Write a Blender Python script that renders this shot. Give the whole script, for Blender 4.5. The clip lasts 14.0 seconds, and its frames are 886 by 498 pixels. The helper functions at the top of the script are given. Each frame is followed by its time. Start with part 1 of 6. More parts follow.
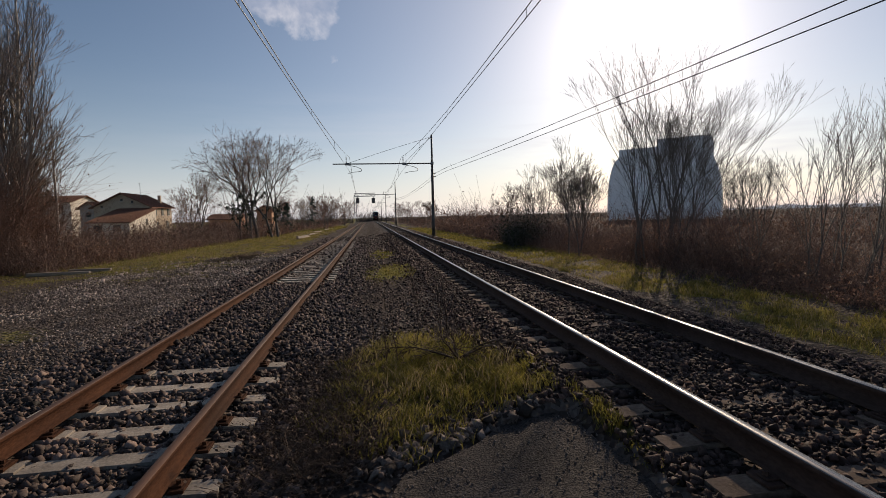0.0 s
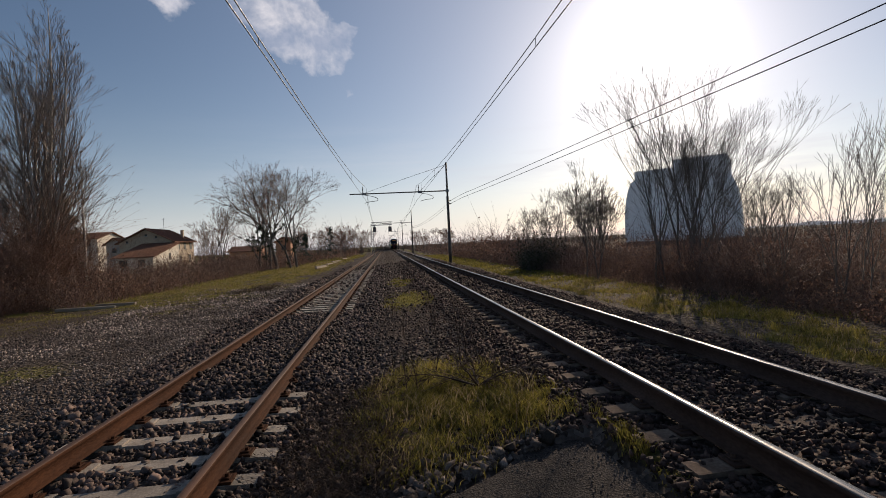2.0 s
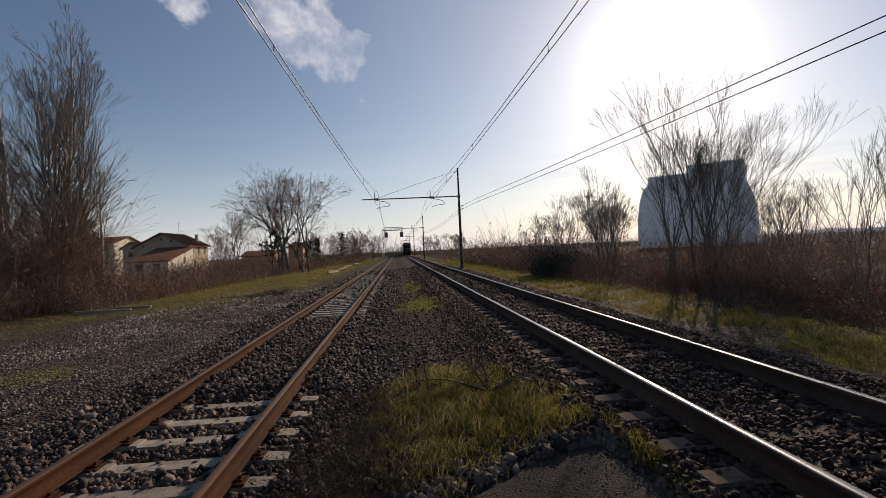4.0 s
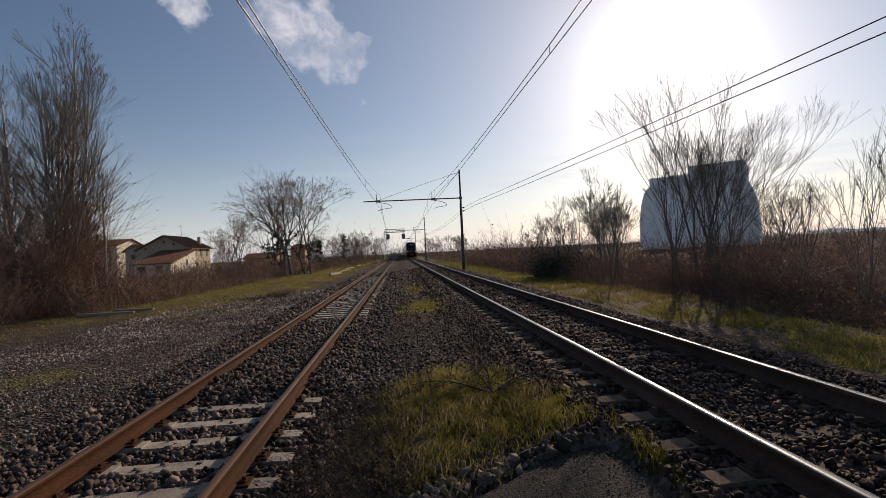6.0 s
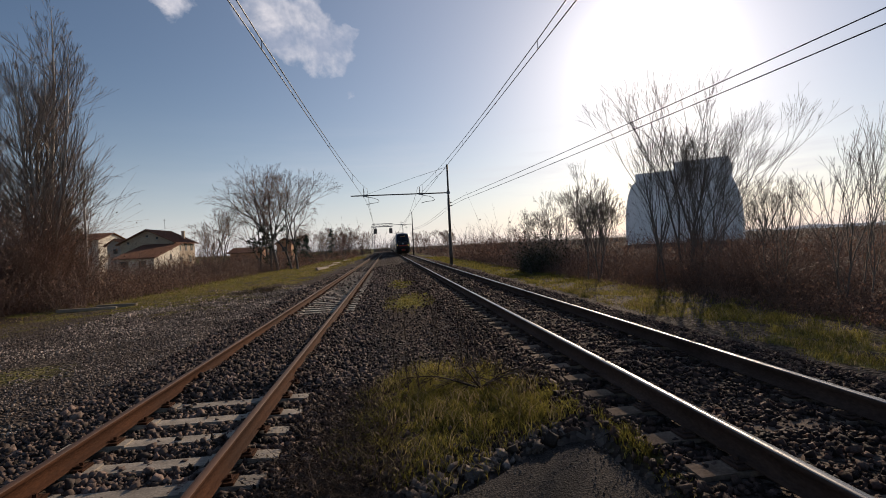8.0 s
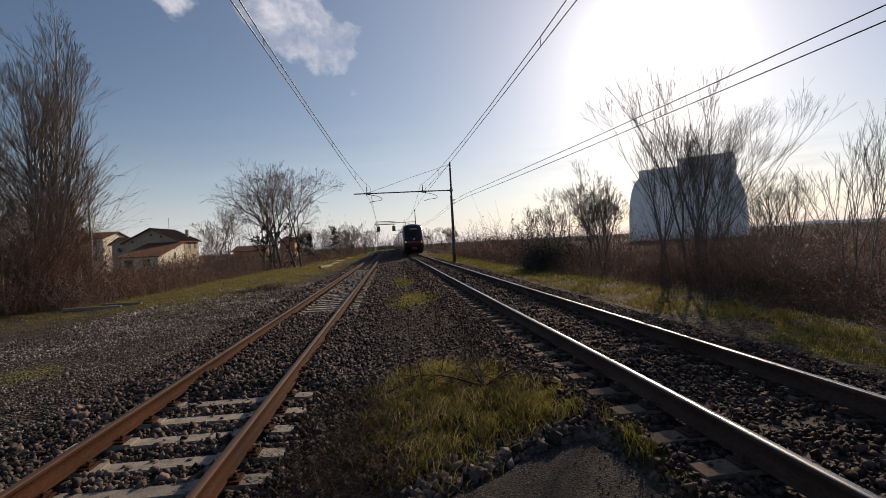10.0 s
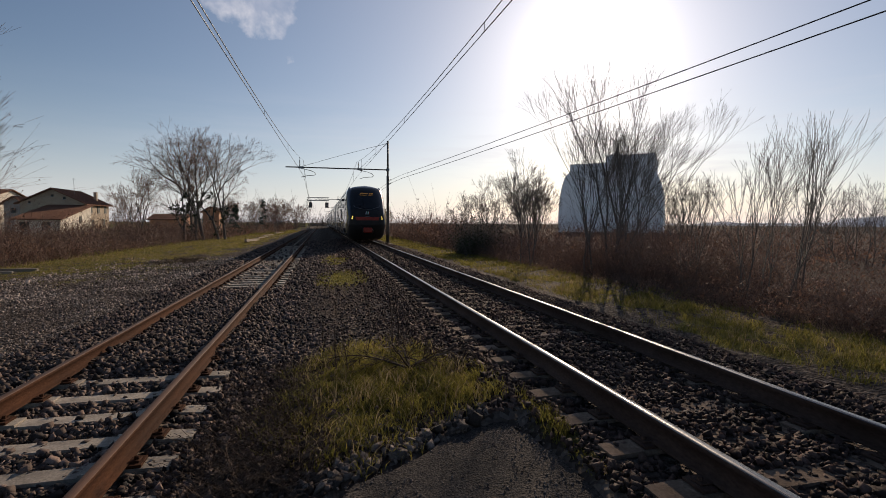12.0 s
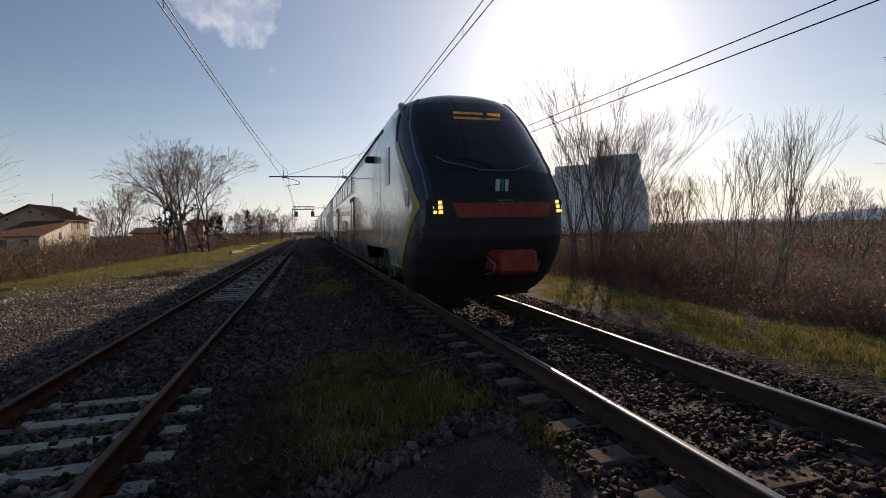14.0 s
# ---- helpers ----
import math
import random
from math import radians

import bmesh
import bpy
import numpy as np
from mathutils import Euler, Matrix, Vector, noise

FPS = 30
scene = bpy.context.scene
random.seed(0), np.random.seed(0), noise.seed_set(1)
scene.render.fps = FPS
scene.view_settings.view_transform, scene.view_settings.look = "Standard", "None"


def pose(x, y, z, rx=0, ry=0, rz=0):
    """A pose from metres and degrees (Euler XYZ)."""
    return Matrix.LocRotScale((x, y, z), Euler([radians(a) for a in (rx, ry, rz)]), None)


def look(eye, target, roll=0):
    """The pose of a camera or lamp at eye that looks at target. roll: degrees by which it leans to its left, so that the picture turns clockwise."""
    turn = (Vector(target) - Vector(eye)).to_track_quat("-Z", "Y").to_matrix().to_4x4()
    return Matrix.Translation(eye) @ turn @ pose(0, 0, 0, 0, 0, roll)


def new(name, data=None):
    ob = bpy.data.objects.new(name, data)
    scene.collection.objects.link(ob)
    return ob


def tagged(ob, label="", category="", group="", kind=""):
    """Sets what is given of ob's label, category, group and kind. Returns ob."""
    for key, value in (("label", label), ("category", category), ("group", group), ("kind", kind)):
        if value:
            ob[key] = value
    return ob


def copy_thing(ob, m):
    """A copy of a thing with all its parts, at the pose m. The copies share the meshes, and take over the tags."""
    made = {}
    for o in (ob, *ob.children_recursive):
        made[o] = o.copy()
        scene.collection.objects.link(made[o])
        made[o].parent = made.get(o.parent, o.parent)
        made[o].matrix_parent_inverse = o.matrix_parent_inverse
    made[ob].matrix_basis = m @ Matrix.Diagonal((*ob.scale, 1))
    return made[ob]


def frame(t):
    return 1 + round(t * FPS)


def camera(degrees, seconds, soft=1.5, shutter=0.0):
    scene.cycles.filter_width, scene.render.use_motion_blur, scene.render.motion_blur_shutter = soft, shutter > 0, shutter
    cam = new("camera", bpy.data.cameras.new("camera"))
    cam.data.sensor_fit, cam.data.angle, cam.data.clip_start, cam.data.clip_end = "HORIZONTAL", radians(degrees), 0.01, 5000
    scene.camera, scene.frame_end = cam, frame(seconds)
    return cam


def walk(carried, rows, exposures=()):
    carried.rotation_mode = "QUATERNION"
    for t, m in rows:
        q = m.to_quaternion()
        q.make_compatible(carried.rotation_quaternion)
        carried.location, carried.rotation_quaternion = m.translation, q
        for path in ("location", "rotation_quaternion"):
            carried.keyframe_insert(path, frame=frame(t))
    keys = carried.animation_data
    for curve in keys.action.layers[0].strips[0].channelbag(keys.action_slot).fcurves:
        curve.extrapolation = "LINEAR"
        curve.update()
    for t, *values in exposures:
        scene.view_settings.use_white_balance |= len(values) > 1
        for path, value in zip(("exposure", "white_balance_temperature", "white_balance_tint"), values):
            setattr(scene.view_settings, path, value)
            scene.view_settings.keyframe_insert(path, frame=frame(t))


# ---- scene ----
# The railway runs along +Y; x is across the tracks, z = 0 is the top of the main track's rails.
cam = camera(85.0, 14.0, soft=0.9)
walk(cam, [
    (0.0, pose(0.037, 0.048, 1.431, 86.099, 1.331, -8.684)),
    (0.5, pose(0.037, 0.040, 1.440, 87.424, 2.647, -8.230)),
    (1.0, pose(0.036, 0.020, 1.439, 88.355, 1.914, -8.032)),
    (1.5, pose(0.037, 0.007, 1.430, 89.256, 2.336, -7.082)),
    (2.0, pose(0.034, 0.007, 1.430, 89.329, 2.871, -6.727)),
    (2.5, pose(0.027, -0.001, 1.425, 89.389, 2.500, -6.284)),
    (3.0, pose(0.026, 0.004, 1.421, 89.585, 2.517, -5.897)),
    (5.5, pose(0.014, -0.010, 1.420, 90.401, 2.548, -5.013)),
    (6.0, pose(0.012, -0.016, 1.421, 90.260, 2.785, -5.182)),
    (6.5, pose(0.015, -0.010, 1.421, 90.010, 2.466, -5.835)),
    (7.0, pose(0.019, 0.006, 1.423, 89.717, 2.354, -6.378)),
    (7.5, pose(0.007, -0.001, 1.423, 89.649, 2.212, -6.611)),
    (8.0, pose(0.012, 0.001, 1.430, 89.559, 2.700, -6.652)),
    (10.5, pose(0.007, 0.004, 1.445, 89.022, 2.900, -6.287)),
    (11.0, pose(0.005, 0.024, 1.443, 88.151, -0.717, -9.767)),
    (11.5, pose(0.017, 0.032, 1.446, 87.462, -1.086, -12.468)),
    (12.0, pose(0.038, 0.051, 1.439, 86.961, -0.388, -14.047)),
    (12.5, pose(0.070, 0.059, 1.444, 86.720, -1.535, -14.687)),
    (13.0, pose(0.087, 0.052, 1.469, 87.794, 1.001, -14.990)),
    (13.5, pose(0.097, 0.078, 1.452, 87.736, 1.042, -14.903)),
    (14.0, pose(0.114, 0.100, 1.458, 87.567, 1.280, -15.547)),
], exposures=[(0.0, 0.0, 6450, 15), (12.5, 0.0, 6450, 15), (14.0, 0.18, 6550, 15)])

# ---------------------------------------------------------------- light
SUN_AZ, SUN_EL = radians(30.8), radians(19.2)      # azimuth clockwise from +Y
SUN_DIR = Vector((math.sin(SUN_AZ) * math.cos(SUN_EL), math.cos(SUN_AZ) * math.cos(SUN_EL), math.sin(SUN_EL)))
scene.view_settings.exposure = 0.0


def build_world():
    w = bpy.data.worlds.new("sky")
    scene.world = w
    w.use_nodes = True
    nt = w.node_tree
    N, L = nt.nodes, nt.links
    N.clear()
    out = N.new("ShaderNodeOutputWorld")
    bg = N.new("ShaderNodeBackground")
    bg.inputs["Strength"].default_value = 0.086
    sky = N.new("ShaderNodeTexSky")
    sky.sky_type = "NISHITA"
    sky.sun_disc = False
    sky.sun_elevation = SUN_EL
    sky.sun_rotation = SUN_AZ
    sky.air_density = 0.95
    sky.dust_density = 0.35
    sky.ozone_density = 1.1
    tc = N.new("ShaderNodeTexCoord")
    nrm = N.new("ShaderNodeVectorMath"); nrm.operation = "NORMALIZE"
    L.new(tc.outputs["Generated"], nrm.inputs[0])

    def math_node(op, a, b=None, clamp=False):
        n = N.new("ShaderNodeMath"); n.operation = op; n.use_clamp = clamp
        for i, v in enumerate((a, b)):
            if v is None:
                continue
            if isinstance(v, (int, float)):
                n.inputs[i].default_value = v
            else:
                L.new(v, n.inputs[i])
        return n.outputs[0]

    def toward(d, power, gain, vector=None):
        dot = N.new("ShaderNodeVectorMath"); dot.operation = "DOT_PRODUCT"
        L.new(vector or nrm.outputs[0], dot.inputs[0])
        dot.inputs[1].default_value = Vector(d).normalized()
        return math_node("MULTIPLY", math_node("POWER", math_node("MAXIMUM", dot.outputs["Value"], 0.0), power), gain)

    # thin high haze that scatters the sunlight round the sun
    glow = math_node("ADD", math_node("ADD", toward(SUN_DIR, 260, 9.0), toward(SUN_DIR, 60, 3.0)), math_node("ADD", toward(SUN_DIR, 12, 1.2), toward(SUN_DIR, 3, 1.55)))

    # clouds: noise on a dome flattened towards the horizon, gathered round the places where the sky shows them
    sep = N.new("ShaderNodeSeparateXYZ"); L.new(nrm.outputs[0], sep.inputs[0])
    noi = N.new("ShaderNodeTexNoise"); noi.inputs["Scale"].default_value = 9.0
    noi.inputs["Detail"].default_value = 9.0; noi.inputs["Roughness"].default_value = 0.62
    noi.inputs["Distortion"].default_value = 0.25
    L.new(nrm.outputs[0], noi.inputs["Vector"])
    # the outline of each cloud is torn by two noises that bend the direction
    bent = nrm.outputs[0]
    for size, amount in ((7.0, 0.09), (26.0, 0.06)):
        nb = N.new("ShaderNodeTexNoise"); nb.inputs["Scale"].default_value = size; nb.inputs["Detail"].default_value = 6.0
        L.new(nrm.outputs[0], nb.inputs["Vector"])
        mid = N.new("ShaderNodeVectorMath"); mid.operation = "SUBTRACT"; mid.inputs[1].default_value = (0.5, 0.5, 0.5)
        L.new(nb.outputs["Color"], mid.inputs[0])
        sca = N.new("ShaderNodeVectorMath"); sca.operation = "SCALE"; sca.inputs["Scale"].default_value = amount
        L.new(mid.outputs[0], sca.inputs[0])
        add = N.new("ShaderNodeVectorMath"); add.operation = "ADD"
        L.new(bent, add.inputs[0]); L.new(sca.outputs[0], add.inputs[1])
        bent = add.outputs[0]
    unit = N.new("ShaderNodeVectorMath"); unit.operation = "NORMALIZE"
    L.new(bent, unit.inputs[0])
    spots = None
    for d, power, gain in CLOUDS:
        s = toward(d, power, gain, unit.outputs[0])
        spots = s if spots is None else math_node("ADD", spots, s)
    cum = math_node("MULTIPLY", math_node("SUBTRACT", math_node("ADD", noi.outputs[0], math_node("MINIMUM", spots, 0.34)), 0.69), 3.6, clamp=True)
    # low streaks of cloud above the horizon
    mp = N.new("ShaderNodeMapping"); mp.inputs["Scale"].default_value = (2.2, 2.2, 22.0)
    L.new(nrm.outputs[0], mp.inputs["Vector"])
    n2 = N.new("ShaderNodeTexNoise"); n2.inputs["Scale"].default_value = 1.6
    n2.inputs["Detail"].default_value = 7.0; n2.inputs["Roughness"].default_value = 0.6
    L.new(mp.outputs[0], n2.inputs["Vector"])
    low = math_node("SUBTRACT", 1.0, math_node("MULTIPLY", math_node("ABSOLUTE", math_node("SUBTRACT", sep.outputs["Z"], 0.13)), 7.5), clamp=True)
    low = math_node("MULTIPLY", low, toward((0.75, 0.65, 0.1), 2.0, 1.0))
    streak = math_node("MULTIPLY", math_node("MULTIPLY", math_node("SUBTRACT", n2.outputs[0], 0.46), 4.0, clamp=True), low, clamp=True)

    addc = N.new("ShaderNodeMix"); addc.data_type = "RGBA"; addc.blend_type = "ADD"
    addc.inputs["Factor"].default_value = 1.0
    tint = N.new("ShaderNodeMix"); tint.data_type = "RGBA"; tint.blend_type = "MULTIPLY"
    tint.inputs["Factor"].default_value = 1.0
    tint.inputs["A"].default_value = (1.03, 1.0, 0.99, 1)
    L.new(glow, tint.inputs["B"])
    hs = N.new("ShaderNodeHueSaturation"); hs.inputs["Saturation"].default_value = 1.18; hs.inputs["Value"].default_value = 0.76
    L.new(sky.outputs[0], hs.inputs["Color"])
    L.new(hs.outputs[0], addc.inputs["A"]); L.new(tint.outputs["Result"], addc.inputs["B"])
    # pale haze low over the horizon
    hz = math_node("POWER", math_node("SUBTRACT", 1.0, math_node("ABSOLUTE", sep.outputs["Z"]), clamp=True), 11.0)
    m0 = N.new("ShaderNodeMix"); m0.data_type = "RGBA"
    L.new(math_node("ADD", math_node("MULTIPLY", hz, 0.80), 0.02), m0.inputs["Factor"])
    L.new(addc.outputs["Result"], m0.inputs["A"])
    m0.inputs["B"].default_value = (8.8, 9.0, 9.9, 1)
    m1 = N.new("ShaderNodeMix"); m1.data_type = "RGBA"
    L.new(math_node("MULTIPLY", streak, 0.55), m1.inputs["Factor"])
    L.new(m0.outputs["Result"], m1.inputs["A"])
    m1.inputs["B"].default_value = (8.2, 8.2, 8.6, 1)
    m2 = N.new("ShaderNodeMix"); m2.data_type = "RGBA"
    L.new(math_node("MULTIPLY", cum, 0.88), m2.inputs["Factor"])
    L.new(m1.outputs["Result"], m2.inputs["A"])
    shade = N.new("ShaderNodeTexNoise"); shade.inputs["Scale"].default_value = 22.0; shade.inputs["Detail"].default_value = 6.0
    L.new(nrm.outputs[0], shade.inputs["Vector"])
    cr = N.new("ShaderNodeValToRGB")
    cr.color_ramp.elements[0].position, cr.color_ramp.elements[1].position = 0.40, 0.60
    cr.color_ramp.elements[0].color, cr.color_ramp.elements[1].color = (0.50, 0.56, 0.66, 1), (1.0, 0.99, 0.97, 1)
    L.new(shade.outputs[0], cr.inputs[0])
    gain = N.new("ShaderNodeMix"); gain.data_type = "RGBA"; gain.blend_type = "MULTIPLY"
    gain.inputs["Factor"].default_value = 1.0
    gain.inputs["B"].default_value = (10.2, 10.0, 10.2, 1)
    L.new(cr.outputs[0], gain.inputs["A"]); L.new(gain.outputs["Result"], m2.inputs["B"])
    L.new(m2.outputs["Result"], bg.inputs["Color"])
    L.new(bg.outputs[0], out.inputs["Surface"])


CLOUDS = [((-0.222, 0.868, 0.442), 1400, 0.30), ((-0.189, 0.887, 0.422), 900, 0.30), ((-0.144, 0.903, 0.404), 800, 0.34), ((-0.096, 0.918, 0.385), 900, 0.34),
          ((-0.066, 0.928, 0.367), 1500, 0.34), ((-0.110, 0.934, 0.340), 2200, 0.34), ((-0.035, 0.916, 0.398), 5000, 0.34), ((-0.121, 0.892, 0.435), 1500, 0.26),
          ((-0.342, 0.839, 0.424), 2600, 0.28), ((-0.32, 0.85, 0.43), 2600, 0.24), ((-0.063, 0.953, 0.297), 7000, 0.34),
          ((-0.511, 0.832, 0.217), 1500, 0.12)]
build_world()
sun = new("sun", bpy.data.lights.new("sun", "SUN"))
sun.data.energy, sun.data.angle, sun.data.color = 3.6, radians(0.53), (1.0, 0.81, 0.58)
sun.matrix_world = look(SUN_DIR * 400, (0, 0, 0))


# ---------------------------------------------------------------- materials
def surface(name, a, b,  scale=4.0, rough=0.7, metal=0.0, bump=0.2, fine=40.0, vary=0.0, island=0.0, stain=None, stretch=(1, 1, 1), spec=0.5, coat=0.0, thin=0.0, grain=0.28):
    """Two colours mixed by a broad noise, a fine grain on top, bump, and variation from object to object or island to island."""
    m = bpy.data.materials.new(name)
    m.use_nodes = True
    N, L = m.node_tree.nodes, m.node_tree.links
    bs = N["Principled BSDF"]
    tc = N.new("ShaderNodeTexCoord")
    mp = N.new("ShaderNodeMapping"); mp.inputs["Scale"].default_value = stretch
    L.new(tc.outputs["Object"], mp.inputs["Vector"])
    n1 = N.new("ShaderNodeTexNoise"); n1.inputs["Scale"].default_value = scale
    n1.inputs["Detail"].default_value = 5.0; n1.inputs["Roughness"].default_value = 0.6
    n2 = N.new("ShaderNodeTexNoise"); n2.inputs["Scale"].default_value = fine
    n2.inputs["Detail"].default_value = 4.0
    for n in (n1, n2):
        L.new(mp.outputs[0], n.inputs["Vector"])
    ramp = N.new("ShaderNodeValToRGB")
    ramp.color_ramp.elements[0].position, ramp.color_ramp.elements[1].position = 0.36, 0.64
    ramp.color_ramp.elements[0].color, ramp.color_ramp.elements[1].color = (*a, 1), (*b, 1)
    if stain:
        e = ramp.color_ramp.elements.new(0.75)
        e.color = (*stain, 1)
    L.new(n1.outputs[0], ramp.inputs[0])
    hsv = N.new("ShaderNodeHueSaturation")
    mr = N.new("ShaderNodeMapRange")
    mr.inputs["From Min"].default_value, mr.inputs["From Max"].default_value = 0.25, 0.75
    mr.inputs["To Min"].default_value, mr.inputs["To Max"].default_value = 1 - grain, 1 + grain
    L.new(n2.outputs[0], mr.inputs[0])
    value = mr.outputs[0]
    for amount, make, socket in ((vary, "ShaderNodeObjectInfo", "Random"), (island, "ShaderNodeNewGeometry", "Random Per Island")):
        if amount:
            o = N.new(make)
            r = N.new("ShaderNodeMapRange")
            r.inputs["To Min"].default_value, r.inputs["To Max"].default_value = 1 - amount, 1 + amount
            L.new(o.outputs[socket], r.inputs[0])
            mu = N.new("ShaderNodeMath"); mu.operation = "MULTIPLY"
            L.new(value, mu.inputs[0]); L.new(r.outputs[0], mu.inputs[1])
            value = mu.outputs[0]
    L.new(value, hsv.inputs["Value"])
    L.new(ramp.outputs[0], hsv.inputs["Color"])
    L.new(hsv.outputs[0], bs.inputs["Base Color"])
    rr = N.new("ShaderNodeMapRange")
    rr.inputs["To Min"].default_value, rr.inputs["To Max"].default_value = max(0.03, rough - 0.12), min(1.0, rough + 0.12)
    L.new(n1.outputs[0], rr.inputs[0]); L.new(rr.outputs[0], bs.inputs["Roughness"])
    bs.inputs["Metallic"].default_value = metal
    bs.inputs["Specular IOR Level"].default_value = spec
    bs.inputs["Coat Weight"].default_value = coat
    if bump:
        bp = N.new("ShaderNodeBump"); bp.inputs["Strength"].default_value = bump; bp.inputs["Distance"].default_value = 0.02
        L.new(n2.outputs[0], bp.inputs["Height"]); L.new(bp.outputs[0], bs.inputs["Normal"])
    if thin:
        tr = N.new("ShaderNodeBsdfTranslucent")
        L.new(hsv.outputs[0], tr.inputs["Color"])
        ms = N.new("ShaderNodeMixShader"); ms.inputs[0].default_value = thin
        L.new(bs.outputs[0], ms.inputs[1]); L.new(tr.outputs[0], ms.inputs[2])
        L.new(ms.outputs[0], N["Material Output"].inputs["Surface"])
    return m


def glowing(name, colour, strength):
    m = bpy.data.materials.new(name)
    m.use_nodes = True
    bs = m.node_tree.nodes["Principled BSDF"]
    bs.inputs["Base Color"].default_value = (*colour, 1)
    bs.inputs["Emission Color"].default_value = (*colour, 1)
    bs.inputs["Emission Strength"].default_value = strength
    return m


M_BALLAST = surface("ballast_stone", (0.048, 0.032, 0.026), (0.145, 0.102, 0.082), 3.0, 0.78, fine=60, island=0.9, spec=0.25, stain=(0.13, 0.082, 0.058))
M_MAINBALLAST = surface("dark_ballast_stone", (0.036, 0.021, 0.017), (0.092, 0.058, 0.046), 3.0, 0.8, fine=60, island=0.85, spec=0.2, stain=(0.10, 0.058, 0.040))
M_FIELD = surface("pale_gravel", (0.13, 0.098, 0.078), (0.44, 0.355, 0.29), 0.55, 0.8, fine=60, island=0.75, spec=0.2, stain=(0.16, 0.12, 0.09))
M_STONE = surface("limestone_cobble", (0.070, 0.052, 0.043), (0.155, 0.125, 0.106), 9.0, 0.8, fine=70, vary=0.7, spec=0.15)
M_RUST = surface("rusty_rail", (0.045, 0.018, 0.009), (0.084, 0.034, 0.016), 2.0, 0.92, 0.0, 0.35, 55, spec=0.1, stain=(0.036, 0.018, 0.012), stretch=(1, 0.35, 1))
M_RAILSIDE = surface("dark_rail_side", (0.054, 0.033, 0.025), (0.094, 0.060, 0.047), 2.5, 0.88, 0.0, 0.2, 60, spec=0.08, stretch=(1, 0.4, 1))
M_POLISH = surface("polished_rail_head", (0.14, 0.13, 0.125), (0.235, 0.225, 0.215), 6.0, 0.29, 1.0, 0.02, 80, stretch=(6, 0.15, 1))
M_CONCRETE = surface("weathered_concrete", (0.24, 0.20, 0.155), (0.40, 0.34, 0.27), 5.0, 0.85, fine=45, vary=0.2, stain=(0.17, 0.135, 0.105))
M_DARKCONCRETE = surface("stained_concrete", (0.14, 0.098, 0.070), (0.25, 0.185, 0.138), 5.0, 0.9, fine=45, vary=0.35, spec=0.05, stain=(0.07, 0.047, 0.034))
M_ASPHALT = surface("old_asphalt", (0.032, 0.027, 0.024), (0.075, 0.062, 0.053), 2.2, 0.9, fine=60, bump=1.0, grain=0.95, spec=0.12, stain=(0.05, 0.042, 0.034))
M_GRASS = surface("short_grass", (0.13, 0.118, 0.026), (0.25, 0.212, 0.052), 1.5, 0.6, island=0.5, bump=0, spec=0.3, stain=(0.36, 0.27, 0.09), thin=0.6)
M_DRYGRASS = surface("dry_grass", (0.21, 0.16, 0.085), (0.34, 0.265, 0.15), 1.5, 0.7, island=0.45, bump=0, spec=0.3, thin=0.5)
M_BARK = surface("grey_bark", (0.10, 0.085, 0.075), (0.17, 0.15, 0.13), 4.0, 0.85, fine=30, bump=0.3, spec=0.25)
M_PALEBARK = surface("pale_poplar_bark", (0.34, 0.31, 0.27), (0.52, 0.48, 0.42), 3.0, 0.8, fine=25, bump=0.3, spec=0.25)
M_TWIG = surface("red_brown_twigs", (0.19, 0.112, 0.082), (0.31, 0.20, 0.148), 2.0, 0.8, bump=0, island=0.35, spec=0.25)
M_BRAMBLE = surface("brown_bramble", (0.115, 0.064, 0.048), (0.215, 0.135, 0.100), 0.6, 0.7, bump=0, island=0.55, spec=0.4)
M_WITHERED = surface("withered_plants", (0.05, 0.036, 0.028), (0.135, 0.095, 0.07), 2.0, 0.85, bump=0, island=0.5, spec=0.1)
M_DEADLEAF = surface("dead_leaves", (0.14, 0.074, 0.052), (0.28, 0.162, 0.110), 0.5, 0.6, bump=0, island=0.6, spec=0.4, thin=0.4)
M_TWIGGREY = surface("grey_brown_twigs", (0.18, 0.145, 0.118), (0.30, 0.245, 0.205), 2.0, 0.8, bump=0, island=0.4, spec=0.25)
M_IVY = surface("ivy_leaves", (0.022, 0.03, 0.014), (0.045, 0.052, 0.024), 1.0, 0.85, bump=0, island=0.5)
M_FIR = surface("conifer_needles", (0.018, 0.035, 0.018), (0.04, 0.06, 0.03), 1.0, 0.6, bump=0, island=0.4)
M_STEEL = surface("galvanised_steel", (0.16, 0.165, 0.17), (0.25, 0.25, 0.25), 3.0, 0.55, 0.6, 0.1, 50)
M_MAST = surface("dark_painted_mast", (0.055, 0.05, 0.047), (0.11, 0.095, 0.085), 2.0, 0.6, 0.3, 0.1, 50)
M_WIRE = surface("dull_copper_wire", (0.03, 0.028, 0.025), (0.06, 0.05, 0.045), 5.0, 0.5, 0.5, 0.0, 50)
M_PORCELAIN = surface("brown_porcelain", (0.07, 0.035, 0.022), (0.11, 0.055, 0.035), 6.0, 0.7, 0, 0.0, 40)


